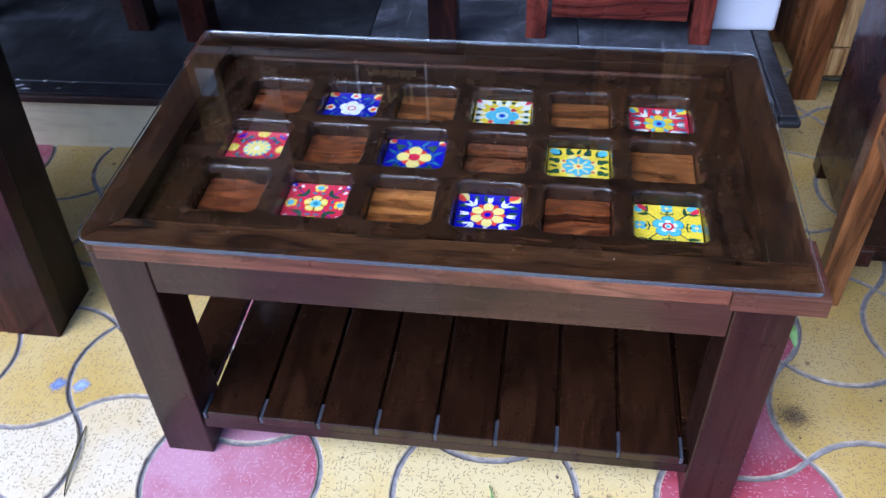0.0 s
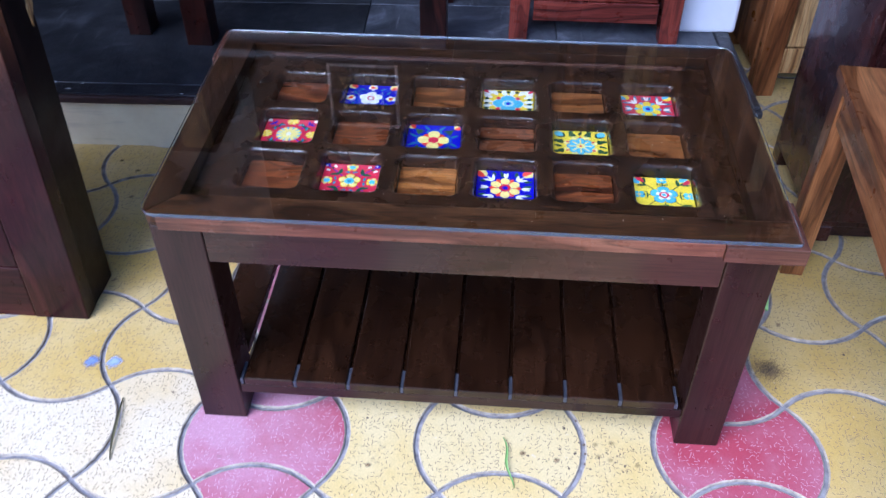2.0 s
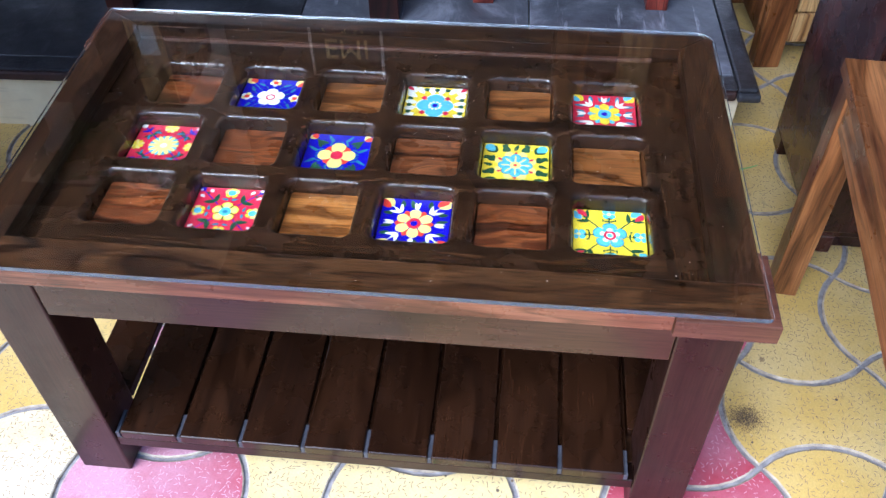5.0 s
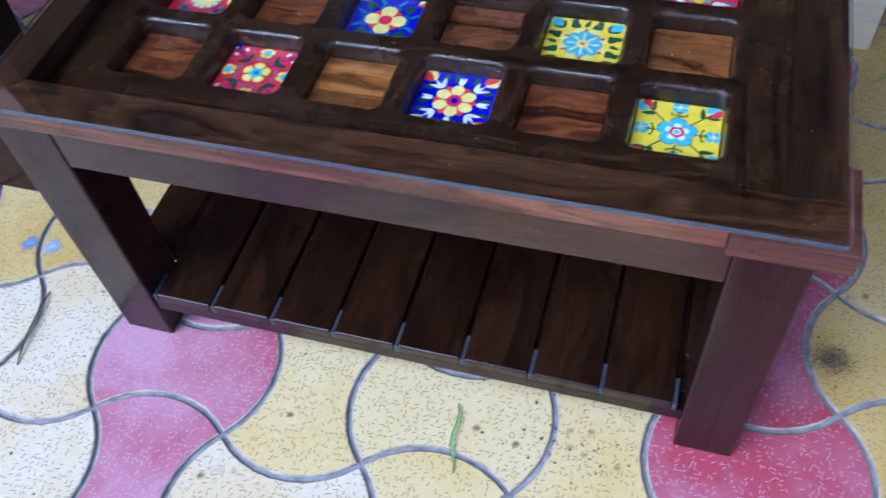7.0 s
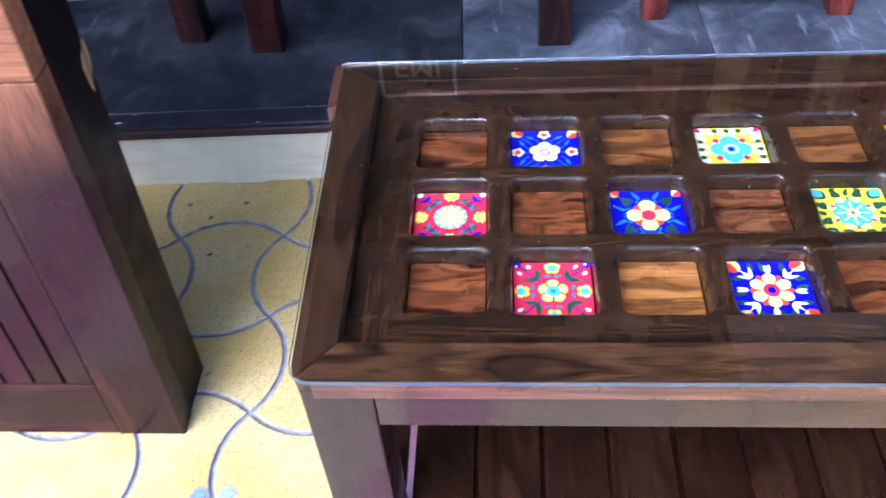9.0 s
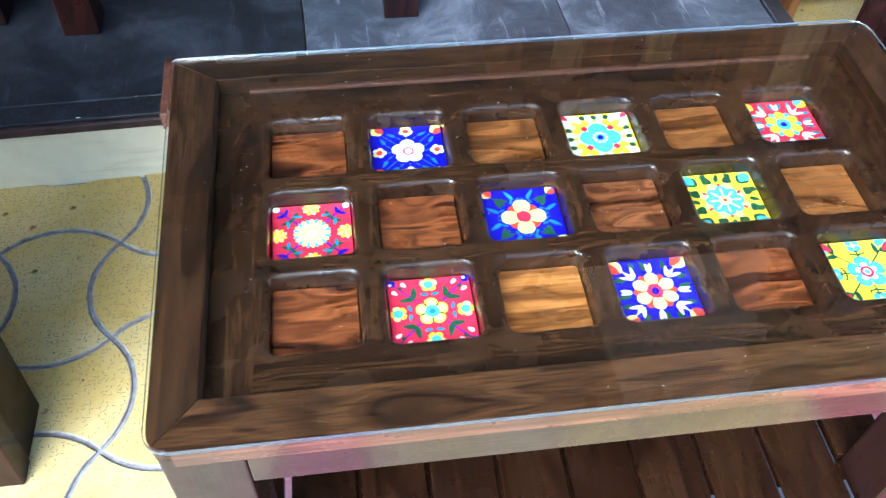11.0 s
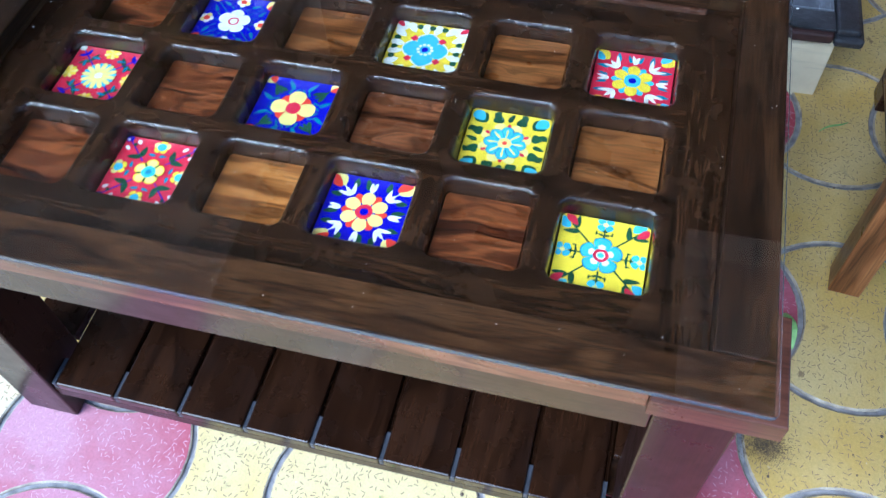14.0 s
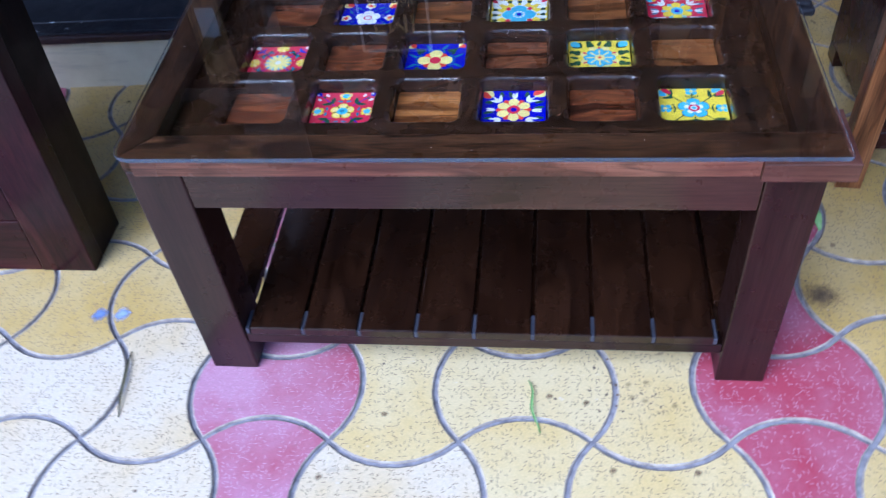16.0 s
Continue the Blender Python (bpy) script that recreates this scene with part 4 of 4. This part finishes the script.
for x in gaps:
    # Added bar in each gap, imitating the rail top where sky light reaches it.
    part("spacer_block", box(x - 0.0033, x + 0.0033, -0.3105, -0.265, 0.104, 0.1195, 0.0008), skylit_blue, table)
    if x > gaps[0]:
        part("spacer_strip", box(x - 0.0033, x + 0.0033, -0.2645, 0.245, 0.104, 0.114, 0.0008), slat_y, table)
skew = lambda x, y: x - (0.014 if x < 0 else 0.004) * (y + 0.3285) / 0.645
sheet = [(skew(x, y), y) for x, y in rounded(-0.5365, 0.5475, -0.3285, 0.3165, (0.026, 0.006, 0.032, 0.01))]
top_glass = solid("glass_top", prism(sheet, TOP + 0.0012, TOP + 0.0088, 0.0012), glass, pose(0, 0, 0),
                  "clear glass sheet lying on the coffee table", "glass sheet")
top_glass.visible_shadow = False
top_glass.data.materials.append(glass_edge)
for f in top_glass.data.polygons:
    if abs(f.normal.z) < 0.9:
        f.material_index = 1


# ---- furniture round it ----
def grooved_cabinet():
    """Dark cabinet whose grooved front leans back a little."""
    c = thing("grooved_cabinet", pose(-0.878, -0.066, 0), "dark walnut wooden cabinet with a grooved front panel", "cabinet")
    H, W, lean, ZR = 1.0, 0.86, 0.076, 0.757
    sh = lambda z: lean * z

    def slab(x0, x1, z0, z1, d0, d1, bev=0.002):
        b = box(x0, x1, d0, d1, z0, z1, bev)
        for v in b.verts:
            v.co.y += sh(v.co.z)
        return b

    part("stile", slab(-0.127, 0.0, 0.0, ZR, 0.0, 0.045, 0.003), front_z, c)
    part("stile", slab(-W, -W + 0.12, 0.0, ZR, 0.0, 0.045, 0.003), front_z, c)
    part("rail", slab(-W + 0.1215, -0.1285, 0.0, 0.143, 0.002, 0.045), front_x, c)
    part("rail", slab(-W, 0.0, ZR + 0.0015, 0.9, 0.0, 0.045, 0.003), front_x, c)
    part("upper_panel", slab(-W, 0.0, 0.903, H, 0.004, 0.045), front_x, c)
    n = 11
    w = (W - 0.25) / n
    for k in range(n):
        x0 = -W + 0.123 + k * w
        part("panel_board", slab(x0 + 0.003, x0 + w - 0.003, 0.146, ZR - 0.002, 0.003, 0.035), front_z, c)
    # Black sheet behind the boards; the shade in the grooves is its colour.
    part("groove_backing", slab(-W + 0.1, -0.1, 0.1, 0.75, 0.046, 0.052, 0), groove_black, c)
    b = bmesh.new()
    z1 = H
    pts = [(0.047, 0.0), (0.152, 0.0), (0.152 + sh(0.66), 0.66), (0.146 + sh(0.7), 0.7), (0.154 + sh(0.74), 0.74), (0.154 + sh(z1), z1), (0.047 + sh(z1), z1)]
    lo = [b.verts.new((-0.04, y, z)) for y, z in pts]
    hi = [b.verts.new((-0.003, y, z)) for y, z in pts]
    b.faces.new(lo)
    b.faces.new(hi[::-1])
    for k in range(len(pts)):
        b.faces.new((lo[k], hi[k], hi[(k + 1) % len(pts)], lo[(k + 1) % len(pts)]))
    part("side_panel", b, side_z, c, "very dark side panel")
    part("back_panel", slab(-W, -0.041, 0.0, H, 0.13, 0.15), dark_z, c)
    chip = bmesh.new()
    edge = ((0.1555, 0.725), (0.1555, 0.69), (0.149, 0.678), (0.142, 0.668), (0.137, 0.65), (0.133, 0.662), (0.13, 0.69), (0.136, 0.708), (0.146, 0.716))
    skin = [[chip.verts.new((x, y + sh(z), z)) for y, z in edge] for x in (-0.02, -0.0012)]
    chip.faces.new(skin[0])
    chip.faces.new(skin[1][::-1])
    for k in range(len(edge)):
        chip.faces.new((skin[0][k], skin[1][k], skin[1][(k + 1) % len(edge)], skin[0][(k + 1) % len(edge)]))
    part("chipped_edge", chip, pale_z, c, "pale chipped edge showing bare wood")


grooved_cabinet()


def bench():
    b = thing("side_table", pose(0.762, 0.277, 0, 0, 0, -5), "natural brown sheesham side table with a plank top", "side table")
    L, W, H = 1.15, 0.5, 0.545
    for k, wd in enumerate((0.11, 0.13, 0.12, 0.14)):
        part("top_plank", box(0.0 + sum((0.11, 0.13, 0.12, 0.14)[:k]) + 0.0004, sum((0.11, 0.13, 0.12, 0.14)[:k + 1]) - 0.0004, -L, 0.0, H - 0.026, H, 0.002), nat_y, b)
    for x0 in (0.008, W - 0.062):
        for y0 in (-L + 0.008, -0.062):
            part("leg", box(x0, x0 + 0.054, y0, y0 + 0.054, 0, H - 0.0265, 0.003), nat_z, b)
    part("apron", box(0.012, 0.034, -L + 0.064, -0.064, H - 0.105, H - 0.0265, 0.002), nat_y, b)
    part("apron", box(W - 0.034, W - 0.012, -L + 0.064, -0.064, H - 0.105, H - 0.0265, 0.002), nat_y, b)
    part("apron", box(0.064, W - 0.064, -0.034, -0.012, H - 0.105, H - 0.0265, 0.002), nat_x, b)
    part("apron", box(0.064, W - 0.064, -L + 0.012, -L + 0.034, H - 0.105, H - 0.0265, 0.002), nat_x, b)


bench()


def dark_wardrobe():
    c = thing("dark_cabinet", pose(0.853, 0.345, 0), "tall dark brown polished wooden cabinet on short feet", "cabinet")
    W, D, H = 0.6, 0.39, 1.6
    part("body", box(0.0, W, 0.0, D, 0.05, H, 0.004), cab_z, c)
    part("plinth_rail", box(0.02, W - 0.02, 0.012, 0.034, 0.012, 0.0498, 0.002), cab_x, c)
    for x0 in (0.0, W - 0.06):
        for y0 in (0.0, D - 0.06):
            part("foot", box(x0 + 0.001, x0 + 0.06, y0 + 0.001, y0 + 0.059, 0, 0.0498, 0.003), cab_z, c)
    for x0 in (0.012, W / 2 + 0.004):
        d = part("door", box(x0, x0 + W / 2 - 0.016, -0.018, -0.0005, 0.08, H - 0.03, 0.003), cab_z, c)
        part("door_knob", box(x0 + (0.25 if x0 < 0.1 else 0.02), x0 + (0.27 if x0 < 0.1 else 0.04), -0.04, -0.0185, 0.8, 0.9, 0.006), edging, d)


dark_wardrobe()


def natural_rack():
    c = thing("sheesham_cabinet", pose(0.85, 1.05, 0, 0, 0, 4), "natural two-tone sheesham cabinet with streaked door", "cabinet")
    part("corner_post", box(0, 0.07, 0, 0.06, 0, 1.6, 0.003), nat_z, c)
    part("corner_post", box(0.55, 0.62, 0, 0.06, 0, 1.6, 0.003), nat_z, c)
    part("corner_post", box(0, 0.07, 0.34, 0.4, 0, 1.6, 0.003), nat_z, c)
    part("corner_post", box(0.55, 0.62, 0.34, 0.4, 0, 1.6, 0.003), nat_z, c)
    part("door", box(0.078, 0.2, 0.006, 0.03, 0.17, 1.5, 0.003), pale_z, c)
    part("door", box(0.21, 0.54, 0.006, 0.03, 0.17, 1.5, 0.003), nat_z, c)
    part("bottom_rail", box(0.071, 0.549, 0.004, 0.04, 0.08, 0.164, 0.003), pale_z, c)
    part("side_panel", box(0.01, 0.03, 0.061, 0.339, 0.06, 1.55, 0.002), nat_z, c)
    part("back_panel", box(0.071, 0.549, 0.37, 0.385, 0.06, 1.55, 0.002), nat_z, c)
    part("latch", box(0.188, 0.2, -0.006, 0.0058, 0.32, 0.42, 0.002), edging, c, "dark metal latch")


natural_rack()


def red_bedside():
    c = thing("bedside_cabinet", pose(0.071, 1.018, FLOOR2), "reddish mahogany stained bedside cabinet on short splayed legs", "bedside cabinet")
    W, D, H = 0.51, 0.36, 0.55
    part("body", box(0.075, W - 0.075, 0.012, D, 0.13, H, 0.002), red_x, c)
    part("apron_rail", box(0.07, W - 0.07, 0.006, 0.03, 0.066, 0.128, 0.002), red_x, c)
    for s, x0 in ((-1, 0.0), (1, W - 0.075)):
        for y0 in (0.0, D - 0.06):
            b = box(x0, x0 + 0.075, y0, y0 + 0.06, 0, H, 0.003)
            for v in b.verts:
                k = max(0.0, 1 - v.co.z / 0.13)
                inner = (v.co.x > x0 + 0.037) if s < 0 else (v.co.x < x0 + 0.037)
                if inner:
                    v.co.x += s * 0.02 * k
            part("leg", b, red_z, c)
    part("drawer", box(0.085, W - 0.085, -0.002, 0.0118, 0.15, 0.34, 0.003), red_x, c)
    part("drawer", box(0.085, W - 0.085, -0.002, 0.0118, 0.36, 0.53, 0.003), red_x, c)
    part("top", box(-0.01, W + 0.01, -0.015, D + 0.005, H + 0.0005, H + 0.022, 0.003), red_y, c)


red_bedside()


def leg_table(name, m, W, D, H, leg, mats, label, category):
    c = thing(name, m, label, category)
    mx, my, mz = mats
    part("top", box(-0.02, W + 0.02, -0.02, D + 0.02, H, H + 0.028, 0.003), mx, c)
    for x0 in (0, W - leg):
        for y0 in (0, D - leg):
            part("leg", box(x0, x0 + leg, y0, y0 + leg, 0, H - 0.0005, 0.003), mz, c)
    for y0 in (0.01, D - 0.035):
        part("apron", box(leg + 0.001, W - leg - 0.001, y0, y0 + 0.025, H - 0.1, H - 0.0005, 0.002), mx, c)
    for x0 in (0.01, W - 0.035):
        part("apron", box(x0, x0 + 0.025, leg + 0.001, D - leg - 0.001, H - 0.1, H - 0.0005, 0.002), my, c)
    return c


leg_table("console_table", pose(-0.903, 0.915, FLOOR2), 0.79, 0.42, 0.74, 0.078, (maho_x, maho_y, maho_z), "dark brown wooden console table standing on the slate", "table")
leg_table("red_side_table", pose(-1.633, 0.968, FLOOR2), 0.6, 1.0, 0.42, 0.07, (maho_x, maho_y, maho_z), "dark red stained wooden side table on the slate", "side table")

solid("foam_block", box(0.0, 0.18, 0.0, 0.12, 0, 0.6, 0.012, None, 3), foam, pose(0.592, 1.105, FLOOR2, 0, 0, 2), "white foam packing block standing on the slate", "foam block")

# wardrobes deeper in the shop, seen in the glass
def plank_wardrobe(m, W, H, n, mats, label):
    c = thing("wardrobe", m, label, "wardrobe", "wardrobes inside the shop")
    part("carcass", box(0, W, 0.02, 0.5, 0.0, H, 0.003), mats[0], c)
    w = W / n
    for k in range(n):
        part("plank", box(k * w + 0.003, (k + 1) * w - 0.003, 0.0, 0.0195, 0.06, H - 0.04, 0.003), mats[k % len(mats)], c)
    return c


plank_wardrobe(pose(0.35, 2.2, FLOOR2), 1.1, 2.0, 8, (nat_z, cab_z, pale_z), "tall wardrobe with brown plank doors inside the shop")
plank_wardrobe(pose(-2.32, 2.08, FLOOR2), 0.95, 2.0, 6, (cab_z, cab_z, cab_z, cab_z, cab_z, pale_z), "tall dark wooden wardrobe inside the shop")

sign = thing("shop_sign", pose(-0.9, 2.72, 2.0, 0, 0, 0), "framed dark sign with pale lettering on the shop wall", "sign")
part("backing", box(0, 0.39, 0, 0.02, 0, 0.4, 0.002), sign_dark, sign)
for x0, x1, z0, z1 in ((0, 0.39, 0, 0.016), (0, 0.39, 0.384, 0.4), (0, 0.016, 0.0165, 0.3835), (0.374, 0.39, 0.0165, 0.3835)):
    part("border", box(x0, x1, -0.006, -0.0005, z0, z1, 0.001), white_paint, sign)
for body, size, z in (("EMI", 0.16, 0.17), ("Available", 0.075, 0.075)):
    cu = bpy.data.curves.new("lettering", "FONT")
    cu.body, cu.size, cu.align_x, cu.extrude = body, size, "CENTER", 0.002
    ob = new("lettering", cu)
    ob.parent = sign
    ob.matrix_local = pose(0.195, -0.004, z, 90, 0, 0)
    cu.materials.append(gold_paint)


# ---- litter and stains on the pavement ----
def blade(name, pts, width, mat, label, category):
    """A curled strip of leaf: a ribbon with a fold along its middle."""
    bm = bmesh.new()
    rows = []
    n = len(pts)
    for k, (x, y, z) in enumerate(pts):
        ax, ay, _ = pts[max(0, k - 1)]
        bx, by, _ = pts[min(n - 1, k + 1)]
        l = math.hypot(bx - ax, by - ay) or 1
        nx, ny = -(by - ay) / l, (bx - ax) / l
        w = width * math.sin(math.pi * (k + 0.6) / (n + 0.2)) * 0.5
        rows.append([bm.verts.new((x + nx * w, y + ny * w, z + 0.002)), bm.verts.new((x, y, z)), bm.verts.new((x - nx * w, y - ny * w, z + 0.002)), bm.verts.new((x, y, z - 0.0006))])
    for a, b in zip(rows, rows[1:]):
        for k in range(4):
            bm.faces.new((a[k], a[(k + 1) % 4], b[(k + 1) % 4], b[k]))
    bm.faces.new(rows[0])
    bm.faces.new(rows[-1][::-1])
    x, y, z = pts[n // 2]
    bmesh.ops.translate(bm, verts=bm.verts, vec=(-x, -y, 0))
    return solid(name, bm, mat, pose(x, y, 0), label, category)


blade("grass_blade", [(0.095 + 0.02 * k / 8 + 0.004 * math.sin(k), -0.327 - 0.117 * k / 8, 0.0008 + 0.004 * math.sin(k * 0.4)) for k in range(9)], 0.0055, leaf_green, "fresh green blade of grass on the pavers", "leaf")
blade("dry_leaf", [(-0.716 + 0.006 * math.sin(k * 0.5) + 0.033 * (k / 8) ** 2, -0.285 - 0.155 * k / 8, 0.0008 + 0.006 * math.sin(k * 0.4)) for k in range(9)], 0.0075, leaf_dry, "dry greenish brown strip of leaf on the pavers", "leaf")
blade("small_leaf", [(0.692 + 0.014 * k / 5, 0.15 - 0.07 * k / 5, 0.001 + 0.018 * math.sin(k * 0.63)) for k in range(6)], 0.022, leaf_green, "small green leaf lying beside the table leg", "leaf")

blade("grass_blade", [(0.746 + 0.056 * k / 6, 0.594 + 0.037 * k / 6 + 0.003 * math.sin(k), 0.0008 + 0.003 * math.sin(k * 0.5)) for k in range(7)], 0.0055, leaf_green, "pale green blade of grass on a yellow paver", "leaf")


def spill(name, x, y, rx, ry, mat, label):
    bm = bmesh.new()
    pts = []
    for k in range(28):
        a = 2 * math.pi * k / 28
        q = 1 + 0.5 * noise.noise((x * 9 + math.cos(a) * 1.7, y * 9 + math.sin(a) * 1.7, 0.3)) + 0.25 * noise.noise((x + math.cos(a) * 5, y + math.sin(a) * 5, 1.3))
        pts.append((rx * q * math.cos(a), ry * q * math.sin(a)))
    prism(pts, 0.0006, 0.0014, 0, bm)
    return solid(name, bm, mat, pose(x, y, 0), label, "stain")


spill("paint_spill", -0.822, -0.19, 0.026, 0.03, spill_blue, "dried grey blue paint spill on a paver")
spill("paint_spill", -0.772, -0.188, 0.02, 0.026, spill_pale, "dried pale blue paint spill on a paver")


for x, y, r0 in ((0.282, -0.331, 0.008), (0.315, -0.325, 0.009), (0.287, -0.359, 0.009), (0.31, -0.366, 0.01), (0.363, -0.375, 0.012), (0.203, -0.374, 0.008), (-0.272, -0.547, 0.009),
                 (0.135, -0.362, 0.01), (-0.171, -0.413, 0.006), (0.39, -0.509, 0.009), (0.246, -0.511, 0.007), (-1.026, 0.559, 0.013), (-0.889, 0.563, 0.015), (-0.964, 0.515, 0.012), (-0.94, 0.395, 0.012)):
    spill("mud_stain", x, y, r0 * 1.3, r0, mud, "small dried brown mud stain on a paver")


def flecks(name, x, y, spread, count, size, mat, label, category):
    """Many small flat crumbs strewn about a place."""
    bm = bmesh.new()
    rnd = random.Random(int(x * 1000) + count)
    for _ in range(count):
        u, v = rnd.gauss(0, spread), rnd.gauss(0, spread * 0.8)
        r0 = size * rnd.uniform(0.35, 1.0)
        a0 = rnd.uniform(0, 6.28)
        c = bm.verts.new((u, v, 0.0011 + r0 * 0.25))
        ring = [bm.verts.new((u + r0 * math.cos(a0 + k * 1.2566) * rnd.uniform(0.6, 1.2), v + r0 * math.sin(a0 + k * 1.2566) * rnd.uniform(0.6, 1.2), 0.0004)) for k in range(5)]
        for k in range(5):
            bm.faces.new((ring[k], ring[(k + 1) % 5], c))
    return solid(name, bm, mat, pose(x, y, 0), label, category, "stuff")


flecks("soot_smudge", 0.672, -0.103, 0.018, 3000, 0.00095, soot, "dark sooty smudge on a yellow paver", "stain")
flecks("grit", 0.3, -0.36, 0.05, 60, 0.0035, pebble, "brown grit and stains scattered on the pavers", "grit")
flecks("grit", -0.3, -0.62, 0.35, 70, 0.003, pebble, "brown grit scattered on the pavers", "grit")
flecks("grit", 0.75, 0.1, 0.25, 60, 0.003, pebble, "brown grit scattered on the pavers", "grit")
flecks("grit", -0.85, 0.3, 0.22, 60, 0.003, pebble, "brown grit scattered on the pavers", "grit")


solid("paper_tag", box(-0.045, 0.045, -0.002, 0.0, -0.075, 0.075, 0.0005), paper, pose(-1.44, 2.0795, 1.8), "white paper tag stuck on the wardrobe door", "tag")


def leafy_plant(m, w, h, count, seed, label):
    """A bushy plant: short arching stems with many folded leaves."""
    c = thing("potted_plant", m, label, "plant")
    pot = bmesh.new()
    bmesh.ops.create_cone(pot, segments=20, radius1=0.09, radius2=0.12, depth=0.18, cap_ends=True)
    bmesh.ops.translate(pot, verts=pot.verts, vec=(0, 0, 0.09))
    part("pot", pot, maroon, c)
    rnd = random.Random(seed)
    stems, leaves = bmesh.new(), bmesh.new()
    for q in range(16):
        a, r1, z1 = rnd.uniform(0, 6.28), w * rnd.uniform(0.3, 1.0), h * rnd.uniform(0.4, 1.0)
        last = None
        for k in range(9):
            u = k / 8
            p = Vector((r1 * u * math.cos(a), r1 * u * math.sin(a), 0.17 + z1 * math.sin(u * 1.9)))
            ring = [stems.verts.new(p + Vector((0.005 * math.cos(v * 2.09), 0.005 * math.sin(v * 2.09), 0))) for v in range(3)]
            if last:
                for v in range(3):
                    stems.faces.new((last[v], last[(v + 1) % 3], ring[(v + 1) % 3], ring[v]))
            last = ring
            for _ in range(count // 130):
                d = Vector((rnd.uniform(-1, 1), rnd.uniform(-1, 1), rnd.uniform(-0.7, 0.7))).normalized()
                sd = d.cross(Vector((0.1, 0.2, 1))).normalized()
                l, wd = rnd.uniform(0.06, 0.12), rnd.uniform(0.02, 0.035)
                vs = [leaves.verts.new(p), leaves.verts.new(p + d * l * 0.5 + sd * wd), leaves.verts.new(p + d * l), leaves.verts.new(p + d * l * 0.5 - sd * wd)]
                mid = leaves.verts.new(p + d * l * 0.5 + Vector((0, 0, -0.012)))
                for v in range(4):
                    leaves.faces.new((vs[v], vs[(v + 1) % 4], mid))
    part("stems", stems, leaf_dry, c)
    tagged(part("foliage", leaves, foliage_green, c), kind="stuff")


leafy_plant(pose(-1.93, 2.3, FLOOR2 + 2.0), 0.5, 0.62, 1100, 3, "dark green bushy pot plant on the wardrobe")
leafy_plant(pose(1.2, 0.54, 1.6), 0.3, 0.4, 900, 5, "green bushy pot plant on the dark cabinet")
leafy_plant(pose(1.18, 1.28, 1.6), 0.28, 0.36, 800, 8, "green bushy pot plant on the natural cabinet")


# dust on the glass
dust = bmesh.new()
rnd = random.Random(11)
for _ in range(170):
    x, y, r0 = rnd.uniform(-0.52, 0.53), rnd.uniform(-0.32, 0.3), rnd.uniform(0.00025, 0.00065)
    a = rnd.uniform(0, 3.14)
    ux, uy, vx, vy = r0 * 1.6 * math.cos(a), r0 * 1.6 * math.sin(a), -r0 * 0.6 * math.sin(a), r0 * 0.6 * math.cos(a)
    c = dust.verts.new((x, y, r0))
    ring = [dust.verts.new((x + p, y + q, 0.0)) for p, q in ((ux, uy), (vx, vy), (-ux, -uy), (-vx, -vy))]
    for k in range(4):
        dust.faces.new((ring[k], ring[(k + 1) % 4], c))
solid("dust_specks", dust, paper, pose(0, 0, TOP + 0.0089), "tiny pale dust specks on the glass sheet", "dust", "stuff")


# pale crumbs along the worn edging
crumbs = bmesh.new()
for _ in range(34):
    x, y, r0 = rnd.uniform(-1.3, 0.74), rnd.uniform(0.665, 0.72), rnd.uniform(0.0015, 0.005)
    c = crumbs.verts.new((x, y, r0 * 0.5))
    l = rnd.uniform(1.0, 3.5)
    ring = [crumbs.verts.new((x + r0 * l * math.cos(k * 1.2566), y + r0 * math.sin(k * 1.2566) * rnd.uniform(0.5, 1.0), 0.0)) for k in range(5)]
    for k in range(5):
        crumbs.faces.new((ring[k], ring[(k + 1) % 5], c))
solid("mortar_crumbs", crumbs, white_paint, SITE @ pose(0, 0, 0.183), "pale mortar crumbs along the worn platform edging", "crumbs", "stuff")
